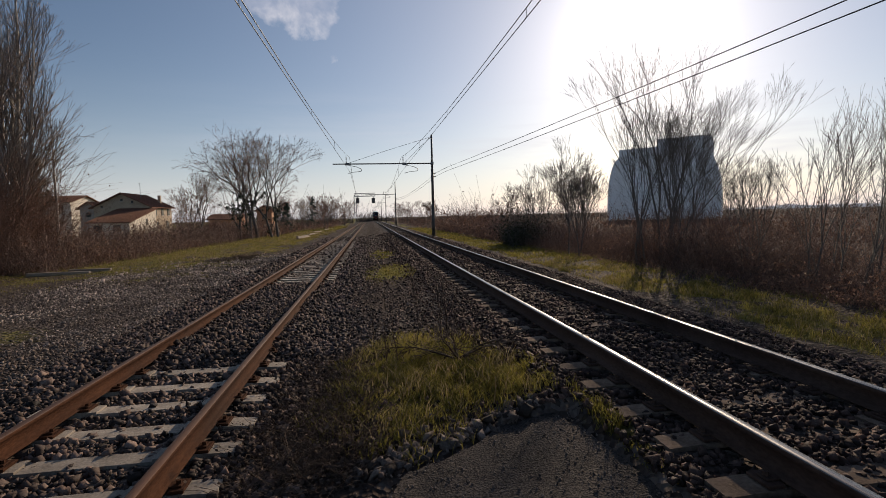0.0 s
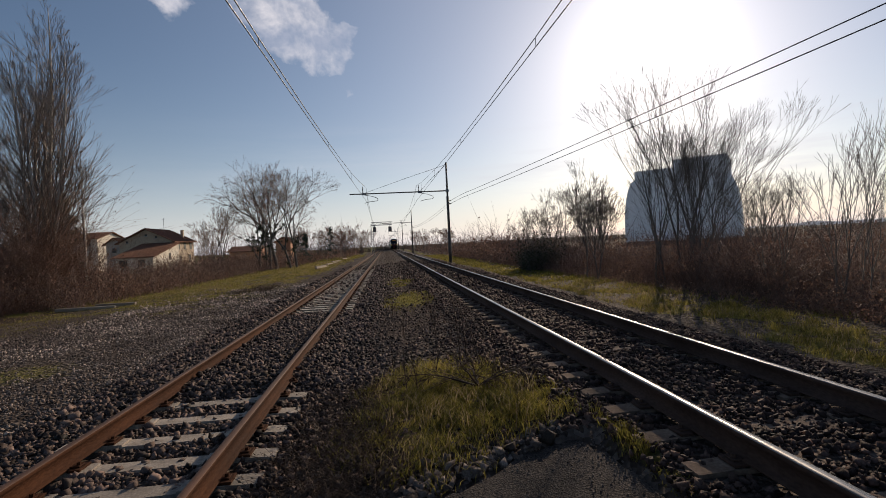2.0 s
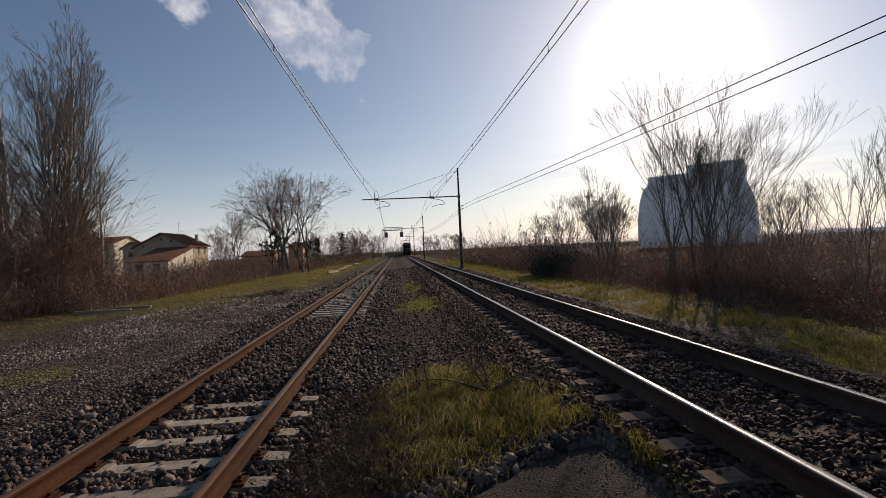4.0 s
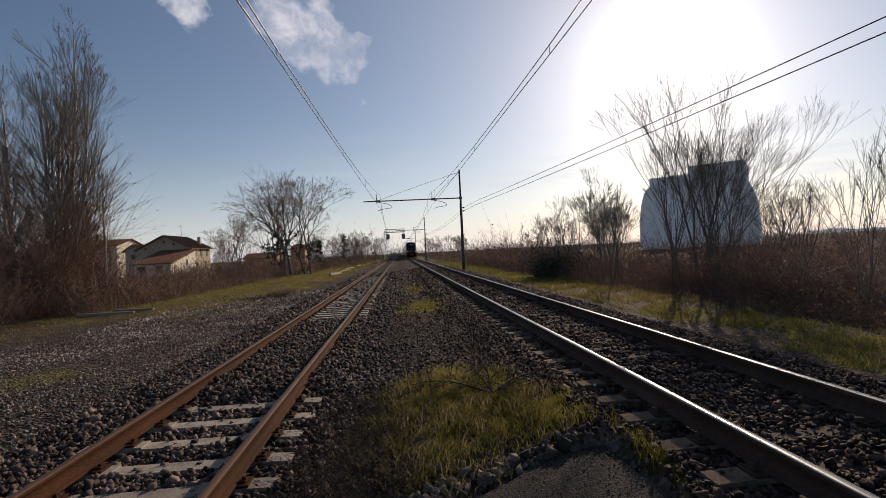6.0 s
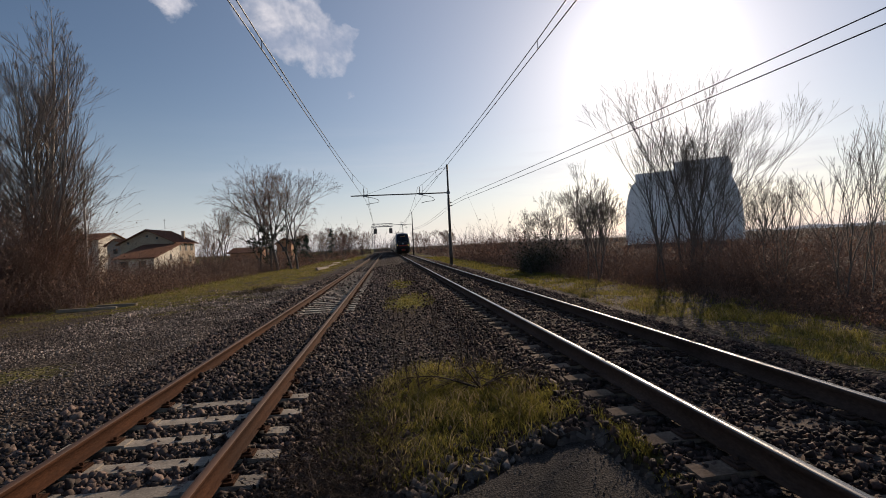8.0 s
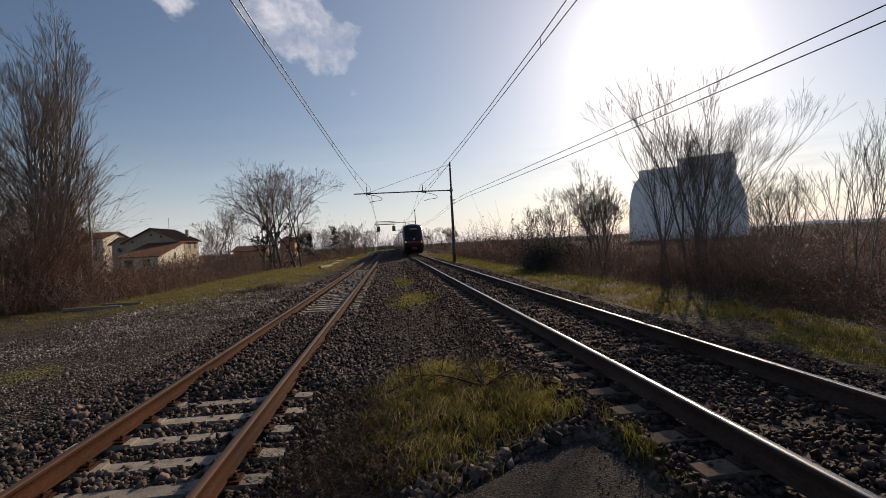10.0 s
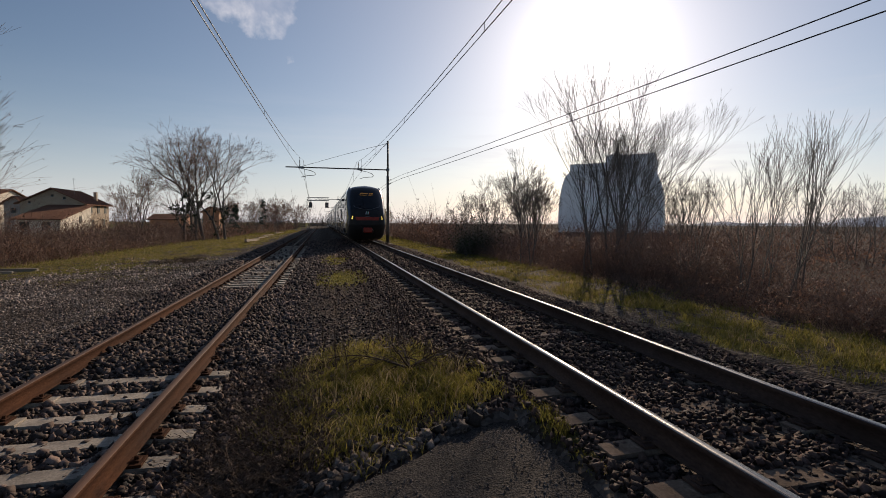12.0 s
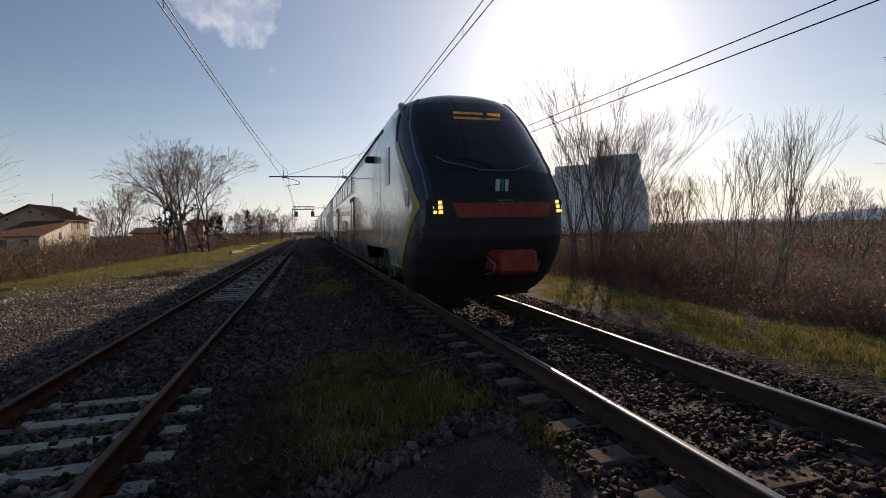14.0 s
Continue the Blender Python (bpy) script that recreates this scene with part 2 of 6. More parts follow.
# ---------------------------------------------------------------- mesh helpers
def mesh_of(name, verts, faces, material, smooth=False):
    """One mesh from numpy arrays: verts (n, 3), faces (m, k)."""
    verts, faces = np.asarray(verts, np.float32), np.asarray(faces, np.int32)
    me = bpy.data.meshes.new(name)
    m, k = faces.shape
    me.vertices.add(len(verts)); me.vertices.foreach_set("co", verts.ravel())
    me.loops.add(m * k); me.loops.foreach_set("vertex_index", faces.ravel())
    me.polygons.add(m); me.polygons.foreach_set("loop_start", np.arange(m, dtype=np.int32) * k)
    if smooth:
        me.polygons.foreach_set("use_smooth", np.ones(m, bool))
    me.update(calc_edges=True)
    me.materials.append(material)
    return me


def put_under(ob, parent):
    if parent is not None:
        ob.parent = parent
    return ob


def part(name, bm, material, parent, label="", smooth=False):
    """Links a bmesh as one mesh object under a thing or a part."""
    me = bpy.data.meshes.new(name)
    if smooth:
        for f in bm.faces:
            f.smooth = True
    bm.to_mesh(me); bm.free()
    me.materials.append(material)
    ob = new(name, me)
    ob.parent = parent
    return tagged(ob, label) if label else ob


def empty(name, m=None):
    ob = new(name)
    ob.empty_display_size = 0.2
    if m is not None:
        ob.matrix_basis = m
    return ob


def box(bm, x0, y0, z0, x1, y1, z1, bevel=0.0):
    made = bmesh.ops.create_cube(bm, size=1.0, matrix=Matrix.LocRotScale(((x0 + x1) / 2, (y0 + y1) / 2, (z0 + z1) / 2), None, (x1 - x0, y1 - y0, z1 - z0)))
    if bevel:
        edges = list({e for v in made["verts"] for e in v.link_edges})
        bmesh.ops.bevel(bm, geom=edges, offset=bevel, segments=1, affect="EDGES")
    return bm


def boxes(*dims, bevel=0.0):
    bm = bmesh.new()
    for d in dims:
        box(bm, *d, bevel=bevel)
    return bm


def rod(bm, a, b, r0, r1=None, sides=8):
    a, b = Vector(a), Vector(b)
    d = b - a
    m = Matrix.Translation((a + b) / 2) @ d.to_track_quat("Z", "Y").to_matrix().to_4x4()
    bmesh.ops.create_cone(bm, cap_ends=True, segments=sides, radius1=r0, radius2=r0 if r1 is None else r1, depth=d.length, matrix=m)
    return bm


def tubes(segs, sides=3):
    """Vertices and quads of tapered prisms; segs (n, 8): both ends and both radii."""
    s = np.asarray(segs, np.float64)
    a, b, ra, rb = s[:, 0:3], s[:, 3:6], s[:, 6], s[:, 7]
    d = b - a
    d /= np.maximum(np.linalg.norm(d, axis=1, keepdims=True), 1e-9)
    ref = np.where(np.abs(d[:, 2:3]) < 0.9, np.array([[0, 0, 1.0]]), np.array([[1.0, 0, 0]]))
    u = np.cross(d, ref); u /= np.linalg.norm(u, axis=1, keepdims=True)
    v = np.cross(d, u)
    ang = np.arange(sides) * 2 * np.pi / sides
    ring = np.cos(ang)[None, :, None] * u[:, None] + np.sin(ang)[None, :, None] * v[:, None]
    va = a[:, None] + ring * ra[:, None, None]
    vb = b[:, None] + ring * rb[:, None, None]
    verts = np.concatenate([va, vb], 1).reshape(-1, 3)
    i = np.arange(sides); j = (i + 1) % sides
    quad = np.stack([i, j, j + sides, i + sides], 1)
    faces = (np.arange(len(s))[:, None, None] * 2 * sides + quad[None]).reshape(-1, 4)
    return verts, faces


def flecks(points, size, rng, flat=0.0):
    """Small leaf quads at points, turned at random."""
    p = np.asarray(points)
    n = len(p)
    u = rng.normal(size=(n, 3)); u[:, 2] *= 1 - flat
    u /= np.linalg.norm(u, axis=1, keepdims=True)
    w = rng.normal(size=(n, 3))
    v = np.cross(u, w); v /= np.linalg.norm(v, axis=1, keepdims=True)
    s = size * rng.uniform(0.5, 1.4, (n, 1))
    verts = np.stack([p - u * s, p + v * s * 0.55, p + u * s, p - v * s * 0.55], 1).reshape(-1, 3)
    faces = np.arange(n * 4).reshape(-1, 4)
    return verts, faces


# ---------------------------------------------------------------- the ground
GAUGE = 1.505                       # between the middles of the rail heads
MAIN_X, SIDE_X = 3.216, -2.271      # middles of the two tracks
SIDE_Z = -0.294                     # top of the siding's rails
SLEEPER_TOP = -0.20                 # below the rail head

PROFILE_X = [-4000, -60, -25, -12, -7.0, -4.6, -4.0, -3.75, -0.85, -0.5, 0.1, 1.0, 1.45, 1.80, 4.6, 5.15, 6.2, 6.7, 9.0, 30, 4000]
PROFILE_Z = [-1.2, -1.2, -0.9, -0.66, -0.58, -0.56, -0.545, -0.535, -0.535, -0.50, -0.43, -0.36, -0.285, -0.236, -0.236, -0.265, -0.60, -0.62, -0.66, -0.9, -1.2]


def soft_noise(x, y, s, seed=0):
    return (np.sin(x / s * 1.7 + 1.3 * np.sin(y / s * 1.1 + seed) + seed * 2.1) * np.cos(y / s * 1.3 + 1.1 * np.sin(x / s * 0.9 + seed * 1.7))
            + 0.5 * np.sin(x / s * 3.9 + seed) * np.sin(y / s * 4.3 + 0.7 * seed)) / 1.5


def ground_z(x, y):
    x, y = np.asarray(x, float), np.asarray(y, float)
    z = np.interp(x, PROFILE_X, PROFILE_Z)
    z = z + 0.018 * soft_noise(x, y, 0.7, 1) + 0.03 * soft_noise(x, y, 2.6, 2) * (np.abs(x) > 4.4)
    # ballast has drifted over the siding's sleepers for a stretch
    drift = np.clip((y - 6.9) / 0.6, 0, 1) * np.clip((15.5 - y) / 3.0, 0, 1) * np.clip(1 - np.abs(x - SIDE_X) / 1.9, 0, 1)
    z = z + 0.085 * np.minimum(drift * 2, 1)
    z = z - 0.05 * np.clip((y - 14.5) / 1.5, 0, 1) * np.clip((1.5 - np.abs(x - SIDE_X)) / 0.2, 0, 1)
    # ballast lies higher between the main rails
    z = z + 0.03 * np.clip((0.72 - np.abs(x - MAIN_X)) / 0.12, 0, 1) * (0.6 + 0.6 * soft_noise(x, y, 0.9, 4))
    # the ground drops away under the asphalt
    z = z - 0.14 * (np.clip((x + 0.02) / 0.15, 0, 1) * np.clip((1.84 - x) / 0.12, 0, 1) * np.clip((3.30 + 0.5 * np.clip(x, 0, 1.6) - y) / 0.15, 0, 1))
    return z


def grassy(x, y):
    """How far grass covers the ground, 0 to 1."""
    x, y = np.asarray(x, float), np.asarray(y, float)
    n = soft_noise(x, y, 1.6, 3) * 0.5 + soft_noise(x, y, 0.5, 5) * 0.3
    g = np.zeros_like(x)

    def blob(cx, cy, rx, ry, k=1.0):
        return np.clip(1.25 - np.hypot((x - cx) / rx, (y - cy) / ry) + 0.35 * n, 0, 1) * k

    g = np.maximum(g, np.maximum(blob(0.48, 5.5, 0.95, 1.55), blob(1.32, 5.0, 0.55, 0.75)))
    g = np.maximum(g, blob(1.90, 3.5, 0.13, 0.9, 0.75))
    g = np.maximum(g, blob(0.65, 16.2, 0.75, 2.6))
    g = np.maximum(g, blob(0.6, 24.0, 0.6, 2.5, 0.8))
    # verge along the main track
    g = np.maximum(g, np.clip((x - 6.6) / 0.5 + 0.6 * n, 0, 1) * np.clip((10.9 - x) / 1.0, 0, 1) * (y > 1) * np.clip(0.42 + 1.1 * soft_noise(x, y, 1.1, 9) + 0.8 * soft_noise(x, y, 0.4, 4), 0.08, 1))
    # field beside the siding
    side = np.clip((-5.0 - x) / 1.6 + 1.1 * n, 0, 1) * np.clip(0.66 + 1.0 * soft_noise(x, y, 1.3, 12) + 0.7 * soft_noise(x, y, 0.45, 13), 0.1, 1) * np.clip((y - 17) / 9 + 0.9 * n, 0, 1)
    g = np.maximum(g, side * np.where(x < -4.6, 1, 0))
    g = np.maximum(g, np.clip((-9.5 - x) / 2.5 + n, 0, 1) * np.clip((y - 16) / 22, 0.25, 0.8))
    g = np.maximum(g, 0.5 * blob(-6.8, 9.5, 1.5, 1.2))
    return np.clip(g, 0, 1)


def leafy_dirt(x, y):
    """Dark soil with rotten leaves, 0 to 1."""
    n = soft_noise(x, y, 1.1, 7)
    d = np.clip(1.35 - np.hypot((x + 0.15) / 1.15, (y - 4.9) / 2.6) + 0.3 * n, 0, 1)
    strip = np.clip(1.2 - np.abs(x - 0.45) / 1.0 + 0.3 * n, 0, 1) * np.clip((y - 7) / 5, 0, 0.9)
    return np.clip(np.maximum.reduce([d, strip, np.clip((x - 9.6) / 1.5, 0, 1), np.clip((-12.5 - x) / 2, 0, 1)]), 0, 1)


def ground_material():
    m = bpy.data.materials.new("ground_cover")
    m.use_nodes = True
    N, L = m.node_tree.nodes, m.node_tree.links
    bs = N["Principled BSDF"]
    bs.inputs["Roughness"].default_value = 0.9
    bs.inputs["Specular IOR Level"].default_value = 0.05
    geo = N.new("ShaderNodeNewGeometry")

    def noise_node(scale, detail=5):
        n = N.new("ShaderNodeTexNoise"); n.inputs["Scale"].default_value = scale; n.inputs["Detail"].default_value = detail
        L.new(geo.outputs["Position"], n.inputs["Vector"])
        return n.outputs[0]

    def ramp(fac, *stops):
        r = N.new("ShaderNodeValToRGB")
        r.color_ramp.elements[0].position, r.color_ramp.elements[0].color = stops[0][0], (*stops[0][1], 1)
        r.color_ramp.elements[1].position, r.color_ramp.elements[1].color = stops[-1][0], (*stops[-1][1], 1)
        for p, c in stops[1:-1]:
            r.color_ramp.elements.new(p).color = (*c, 1)
        L.new(fac, r.inputs[0])
        return r.outputs[0]

    def mix(fac, a, b):
        n = N.new("ShaderNodeMix"); n.data_type = "RGBA"
        L.new(fac, n.inputs["Factor"]); L.new(a, n.inputs["A"]); L.new(b, n.inputs["B"])
        return n.outputs["Result"]

    def sharpen(att, s):
        a = N.new("ShaderNodeAttribute"); a.attribute_name = att
        n = noise_node(s, 6)
        add = N.new("ShaderNodeMath"); add.operation = "ADD"
        L.new(a.outputs["Fac"], add.inputs[0]); L.new(n, add.inputs[1])
        r = N.new("ShaderNodeMapRange")
        r.inputs["From Min"].default_value, r.inputs["From Max"].default_value = 0.78, 1.12
        L.new(add.outputs[0], r.inputs[0])
        return r.outputs[0]

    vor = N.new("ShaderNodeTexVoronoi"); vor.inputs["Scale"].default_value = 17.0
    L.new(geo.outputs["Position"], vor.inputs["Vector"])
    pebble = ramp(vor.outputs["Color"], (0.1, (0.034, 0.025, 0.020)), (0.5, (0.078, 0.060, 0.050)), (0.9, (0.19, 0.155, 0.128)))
    soil = ramp(noise_node(14), (0.35, (0.037, 0.027, 0.020)), (0.65, (0.09, 0.068, 0.053)))
    leaf = ramp(noise_node(30), (0.3, (0.036, 0.025, 0.020)), (0.7, (0.095, 0.068, 0.054)))
    turf = ramp(noise_node(3.0, 8), (0.3, (0.065, 0.048, 0.022)), (0.5, (0.15, 0.138, 0.032)), (0.7, (0.24, 0.195, 0.07)))
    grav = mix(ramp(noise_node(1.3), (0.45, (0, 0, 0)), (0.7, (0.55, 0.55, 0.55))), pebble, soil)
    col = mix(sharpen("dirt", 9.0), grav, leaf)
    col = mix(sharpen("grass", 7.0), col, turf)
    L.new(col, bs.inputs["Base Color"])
    bp = N.new("ShaderNodeBump"); bp.inputs["Strength"].default_value = 1.0; bp.inputs["Distance"].default_value = 0.06
    L.new(vor.outputs["Distance"], bp.inputs["Height"]); L.new(bp.outputs[0], bs.inputs["Normal"])
    return m


def grow_lines(dense, step, far, ratio):
    out = list(np.arange(dense[0], dense[1] + 1e-6, step))
    lo, hi, s = [], [], step
    x = dense[1]
    while x < far[1]:
        s *= ratio; x += s; hi.append(min(x, far[1]))
    s, x = step, dense[0]
    while x > far[0]:
        s *= ratio; x -= s; lo.append(max(x, far[0]))
    return np.array(lo[::-1] + out + hi)


def build_ground():
    xs = grow_lines((-9.0, 9.0), 0.15, (-3500, 3500), 1.13)
    ys = grow_lines((1.5, 20.0), 0.2, (-400, 4200), 1.06)
    X, Y = np.meshgrid(xs, ys)
    Z = ground_z(X, Y)
    nx, ny = len(xs), len(ys)
    i = (np.arange(ny - 1)[:, None] * nx + np.arange(nx - 1)[None]).ravel()
    me = mesh_of("ground", np.stack([X.ravel(), Y.ravel(), Z.ravel()], 1), np.stack([i, i + 1, i + nx + 1, i + nx], 1), ground_material(), smooth=True)
    for name, fun in (("grass", grassy), ("dirt", leafy_dirt)):
        at = me.attributes.new(name, "FLOAT", "POINT")
        at.data.foreach_set("value", fun(X.ravel(), Y.ravel()).astype(np.float32))
    tagged(new("ground", me), "gravel and soil ground with strips of winter grass", "ground", kind="structure")


build_ground()


# worn end of an asphalt path between the tracks
def build_path():
    bm = bmesh.new()
    outline = [(0.02, -6.0), (2.0, -6.0), (1.80, 2.2), (1.76, 3.05), (1.70, 3.6), (1.58, 4.02), (1.38, 4.12), (1.10, 3.98), (0.86, 3.68), (0.55, 3.48), (0.24, 3.36), (0.10, 3.1), (0.05, 2.2)]
    pts = []
    for k, (x, y) in enumerate(outline):
        x2, y2 = outline[(k + 1) % len(outline)]
        for j in range(6):
            f = j / 6
            a = random.uniform(-0.03, 0.03) if 2.5 < y + f * (y2 - y) else 0
            pts.append((x + f * (x2 - x) + a, y + f * (y2 - y) + a))
    def top(x, y):
        return -0.385 + 0.095 * min(max(x / 1.9, 0), 1) - 0.02 * max(0, y - 3.2)
    ring = [bm.verts.new((x, y, top(x, y))) for x, y in pts]
    low = [bm.verts.new((x + 0.03 * (1 if x > 1 else -1), y + 0.03, top(x, y) - 0.12)) for x, y in pts]
    f = bm.faces.new(ring)
    for k in range(len(ring)):
        bm.faces.new((ring[k - 1], low[k - 1], low[k], ring[k]))
    bmesh.ops.triangulate(bm, faces=[f])
    bmesh.ops.recalc_face_normals(bm, faces=bm.faces)
    me = bpy.data.meshes.new("pavement"); bm.to_mesh(me); bm.free(); me.materials.append(M_ASPHALT)
    tagged(new("pavement", me), "broken end of an old asphalt path between the tracks", "path", kind="structure")


build_path()


# ---------------------------------------------------------------- rails and sleepers
RAIL = [(-0.036, -0.006), (-0.030, 0.0), (0.030, 0.0), (0.036, -0.006), (0.036, -0.040), (0.010, -0.052), (0.009, -0.140),
        (0.030, -0.158), (0.075, -0.164), (0.075, -0.172), (-0.075, -0.172), (-0.075, -0.164), (-0.030, -0.158), (-0.009, -0.140), (-0.010, -0.052), (-0.036, -0.040)]


def build_rail(x, z, head, side, label, group):
    ys = [-12.0] + list(np.arange(0, 30, 1.0)) + list(np.arange(30, 430, 10.0))
    n = len(RAIL)
    rng = np.random.default_rng(int(abs(x) * 100))
    verts = [(x + px + float(rng.normal(0, 0.0006)), y, z + pz) for y in ys for px, pz in RAIL]
    i = np.arange(len(ys) - 1)[:, None] * n
    k = np.arange(n)[None]
    k2 = (k + 1) % n
    faces = np.stack([i + k, i + n + k, i + n + k2, i + k2], -1).reshape(-1, 4)
    me = mesh_of("rail", verts, faces, side)
    me.materials.append(head)
    idx = np.tile([1 if j in (0, 1, 2) else 0 for j in range(n)], len(ys) - 1).astype(np.int32)
    me.polygons.foreach_set("material_index", idx)
    tagged(new("rail", me), label, "rail", group=group, kind="structure")


M_RUSTHEAD = surface("rusty_rail_head", (0.072, 0.030, 0.015), (0.122, 0.053, 0.027), 2.0, 0.8, 0.0, 0.1, 55, stretch=(4, 0.3, 1))
for sx in (-1, 1):
    build_rail(MAIN_X + sx * GAUGE / 2, 0.0, M_POLISH, M_RAILSIDE, "dark steel rail with a polished bright head", "rails of the main track")
    build_rail(SIDE_X + sx * GAUGE / 2, SIDE_Z, M_RUSTHEAD, M_RUST, "orange-brown rusty steel rail on concrete sleepers", "rails of the siding")


def sleeper_mesh(bm, length=2.3):
    """Concrete sleeper with a lower waist and sloping ends, its rail seat at z = 0."""
    h = length / 2
    for x0, x1, z0, z1 in ((-h, -0.98, -0.008, 0.0), (-0.98, -0.50, 0.0, 0.0), (-0.50, 0.50, -0.02, -0.02), (0.50, 0.98, 0.0, 0.0), (0.98, h, 0.0, -0.008)):
        vs = [bm.verts.new(v) for v in ((x0, -0.13, -0.2), (x1, -0.13, -0.2), (x1, 0.13, -0.2), (x0, 0.13, -0.2), (x0, -0.10, z0), (x1, -0.10, z1), (x1, 0.10, z1), (x0, 0.10, z0))]
        for f in ((4, 5, 6, 7), (0, 1, 5, 4), (2, 3, 7, 6), (1, 2, 6, 5), (3, 0, 4, 7)):
            bm.faces.new([vs[i] for i in f])
    bmesh.ops.remove_doubles(bm, verts=bm.verts, dist=0.001)
    return bm


def fastening(bm):
    box(bm, -0.035, -0.09, -0.002, 0.075, 0.09, 0.022, 0.004)
    rod(bm, (0.02, 0, 0.02), (0.02, 0, 0.062), 0.02, 0.017, 6)
    box(bm, -0.045, -0.045, 0.020, 0.05, 0.045, 0.036, 0.006)
    return bm


def build_sleepers(cx, rail_z, label, group, metal, concrete, y_first, near_until, far_until, length, spacing=0.6):
    base = empty("sleeper")
    part("sleeper_body", sleeper_mesh(bmesh.new(), length), concrete, base)
    data = None
    for s in (-1, 1):
        for t in (-1, 1):
            ob = part("fastening", fastening(bmesh.new()), metal, base, "rail clip with a bolt")
            if data is None:
                data = ob.data
            ob.data = data
            ob.matrix_basis = pose(s * GAUGE / 2 + t * 0.10, 0, 0.004, 0, 0, 0 if t > 0 else 180)
    tagged(base, label, "sleeper", group=group)
    rng = random.Random(int(cx * 10))
    y, first = y_first, True
    while y < near_until:
        m = pose(cx + rng.uniform(-0.02, 0.02), y + rng.uniform(-0.025, 0.025), rail_z + SLEEPER_TOP, rng.uniform(-0.4, 0.4), rng.uniform(-0.3, 0.3), rng.uniform(-1.2, 1.2))
        if first:
            base.matrix_basis = m
            first = False
        else:
            copy_thing(base, m)
        y += spacing
    body = base.children[0].data
    v = np.array([p.co for p in body.vertices])
    f = np.array([list(p.vertices) for p in body.polygons if len(p.vertices) == 4])
    ys = np.arange(y, far_until, spacing)
    vv = (v[None] + np.stack([np.full_like(ys, cx), ys, np.full_like(ys, rail_z + SLEEPER_TOP)], 1)[:, None]).reshape(-1, 3)
    ff = (f[None] + (np.arange(len(ys)) * len(v))[:, None, None]).reshape(-1, 4)
    tagged(new("distant_sleepers", mesh_of("distant_sleepers", vv, ff, concrete)), label.replace("sleeper", "sleepers", 1) + ", far down the line", "sleepers", kind="stuff")


build_sleepers(MAIN_X, 0.0, "stained concrete sleeper half sunk in dark ballast", "sleepers of the main track", M_RAILSIDE, M_DARKCONCRETE, 8.494 - 0.6 * 22, 42, 210, 2.40)
build_sleepers(SIDE_X, SIDE_Z, "pale concrete sleeper with rusty rail clips", "sleepers of the siding", M_RUST, M_CONCRETE, 7.26 - 0.6 * 11, 42, 190, 2.3)


# ---------------------------------------------------------------- ballast stones
def stone_shapes(rng, n):
    t = (1 + 5 ** 0.5) / 2
    v = np.array([(-1, t, 0), (1, t, 0), (-1, -t, 0), (1, -t, 0), (0, -1, t), (0, 1, t), (0, -1, -t), (0, 1, -t), (t, 0, -1), (t, 0, 1), (-t, 0, -1), (-t, 0, 1)]) / 1.9
    f = np.array([(0, 11, 5), (0, 5, 1), (0, 1, 7), (0, 7, 10), (0, 10, 11), (1, 5, 9), (5, 11, 4), (11, 10, 2), (10, 7, 6), (7, 1, 8),
                  (3, 9, 4), (3, 4, 2), (3, 2, 6), (3, 6, 8), (3, 8, 9), (4, 9, 5), (2, 4, 11), (6, 2, 10), (8, 6, 7), (9, 8, 1)])
    return [v * rng.uniform(0.5, 1.3, (12, 1)) * rng.uniform(0.6, 1.2, (1, 3)) for _ in range(n)], f


def scatter(rng, area, density_near, y_half):
    """Points on the ballast beds, thinning with the distance along the track."""
    out = []
    for x0, x1, y0, y1, weight in area:
        n = int((x1 - x0) * (y1 - y0) * density_near * weight)
        p = np.stack([rng.uniform(x0, x1, n), rng.uniform(y0, y1, n)], 1)
        keep = rng.random(n) < np.clip(1.0 / (1 + (np.maximum(p[:, 1] - 4, 0) / y_half) ** 2), 0, 1)
        out.append(p[keep])
    return np.concatenate(out)


def bare(p, rng):
    """Leaves out the stones under grass and asphalt and, in part, on sleepers."""
    x, y = p[:, 0], p[:, 1]
    k = rng.random(len(p)) > np.maximum(grassy(x, y) * 1.1, 0.75 * leafy_dirt(x, y) * (np.abs(x - 0.4) < 1.0))
    k &= ~((x < -4.6) & (rng.random(len(p)) < 0.75 * np.clip(1.4 * soft_noise(x, y, 1.5, 21), 0, 1)))
    k &= ~((x > 0.0) & (x < 1.82) & (y < 4.1) & (y < 3.35 + 0.55 * np.clip(x, 0, 1.5)))
    for cx, first in ((MAIN_X, 8.494 - 0.6 * 13), (SIDE_X, 7.26 - 0.6 * 11)):
        d = np.abs((y - first + 0.3) % 0.6 - 0.3)
        on = (np.abs(x - cx) < (1.20 if cx > 0 else 1.15)) & (d < 0.135)
        covered = np.zeros(len(p), bool) if cx > 0 else (y > 7.05) & (y < 15)
        k &= ~on | covered | (rng.random(len(p)) < np.where((np.abs(x - cx) < 0.72) & (cx > 0), 0.42, 0.06 if cx > 0 else 0.15))
        for s in (-1, 1):
            k &= np.abs(x - cx - s * GAUGE / 2) > 0.09
    return k


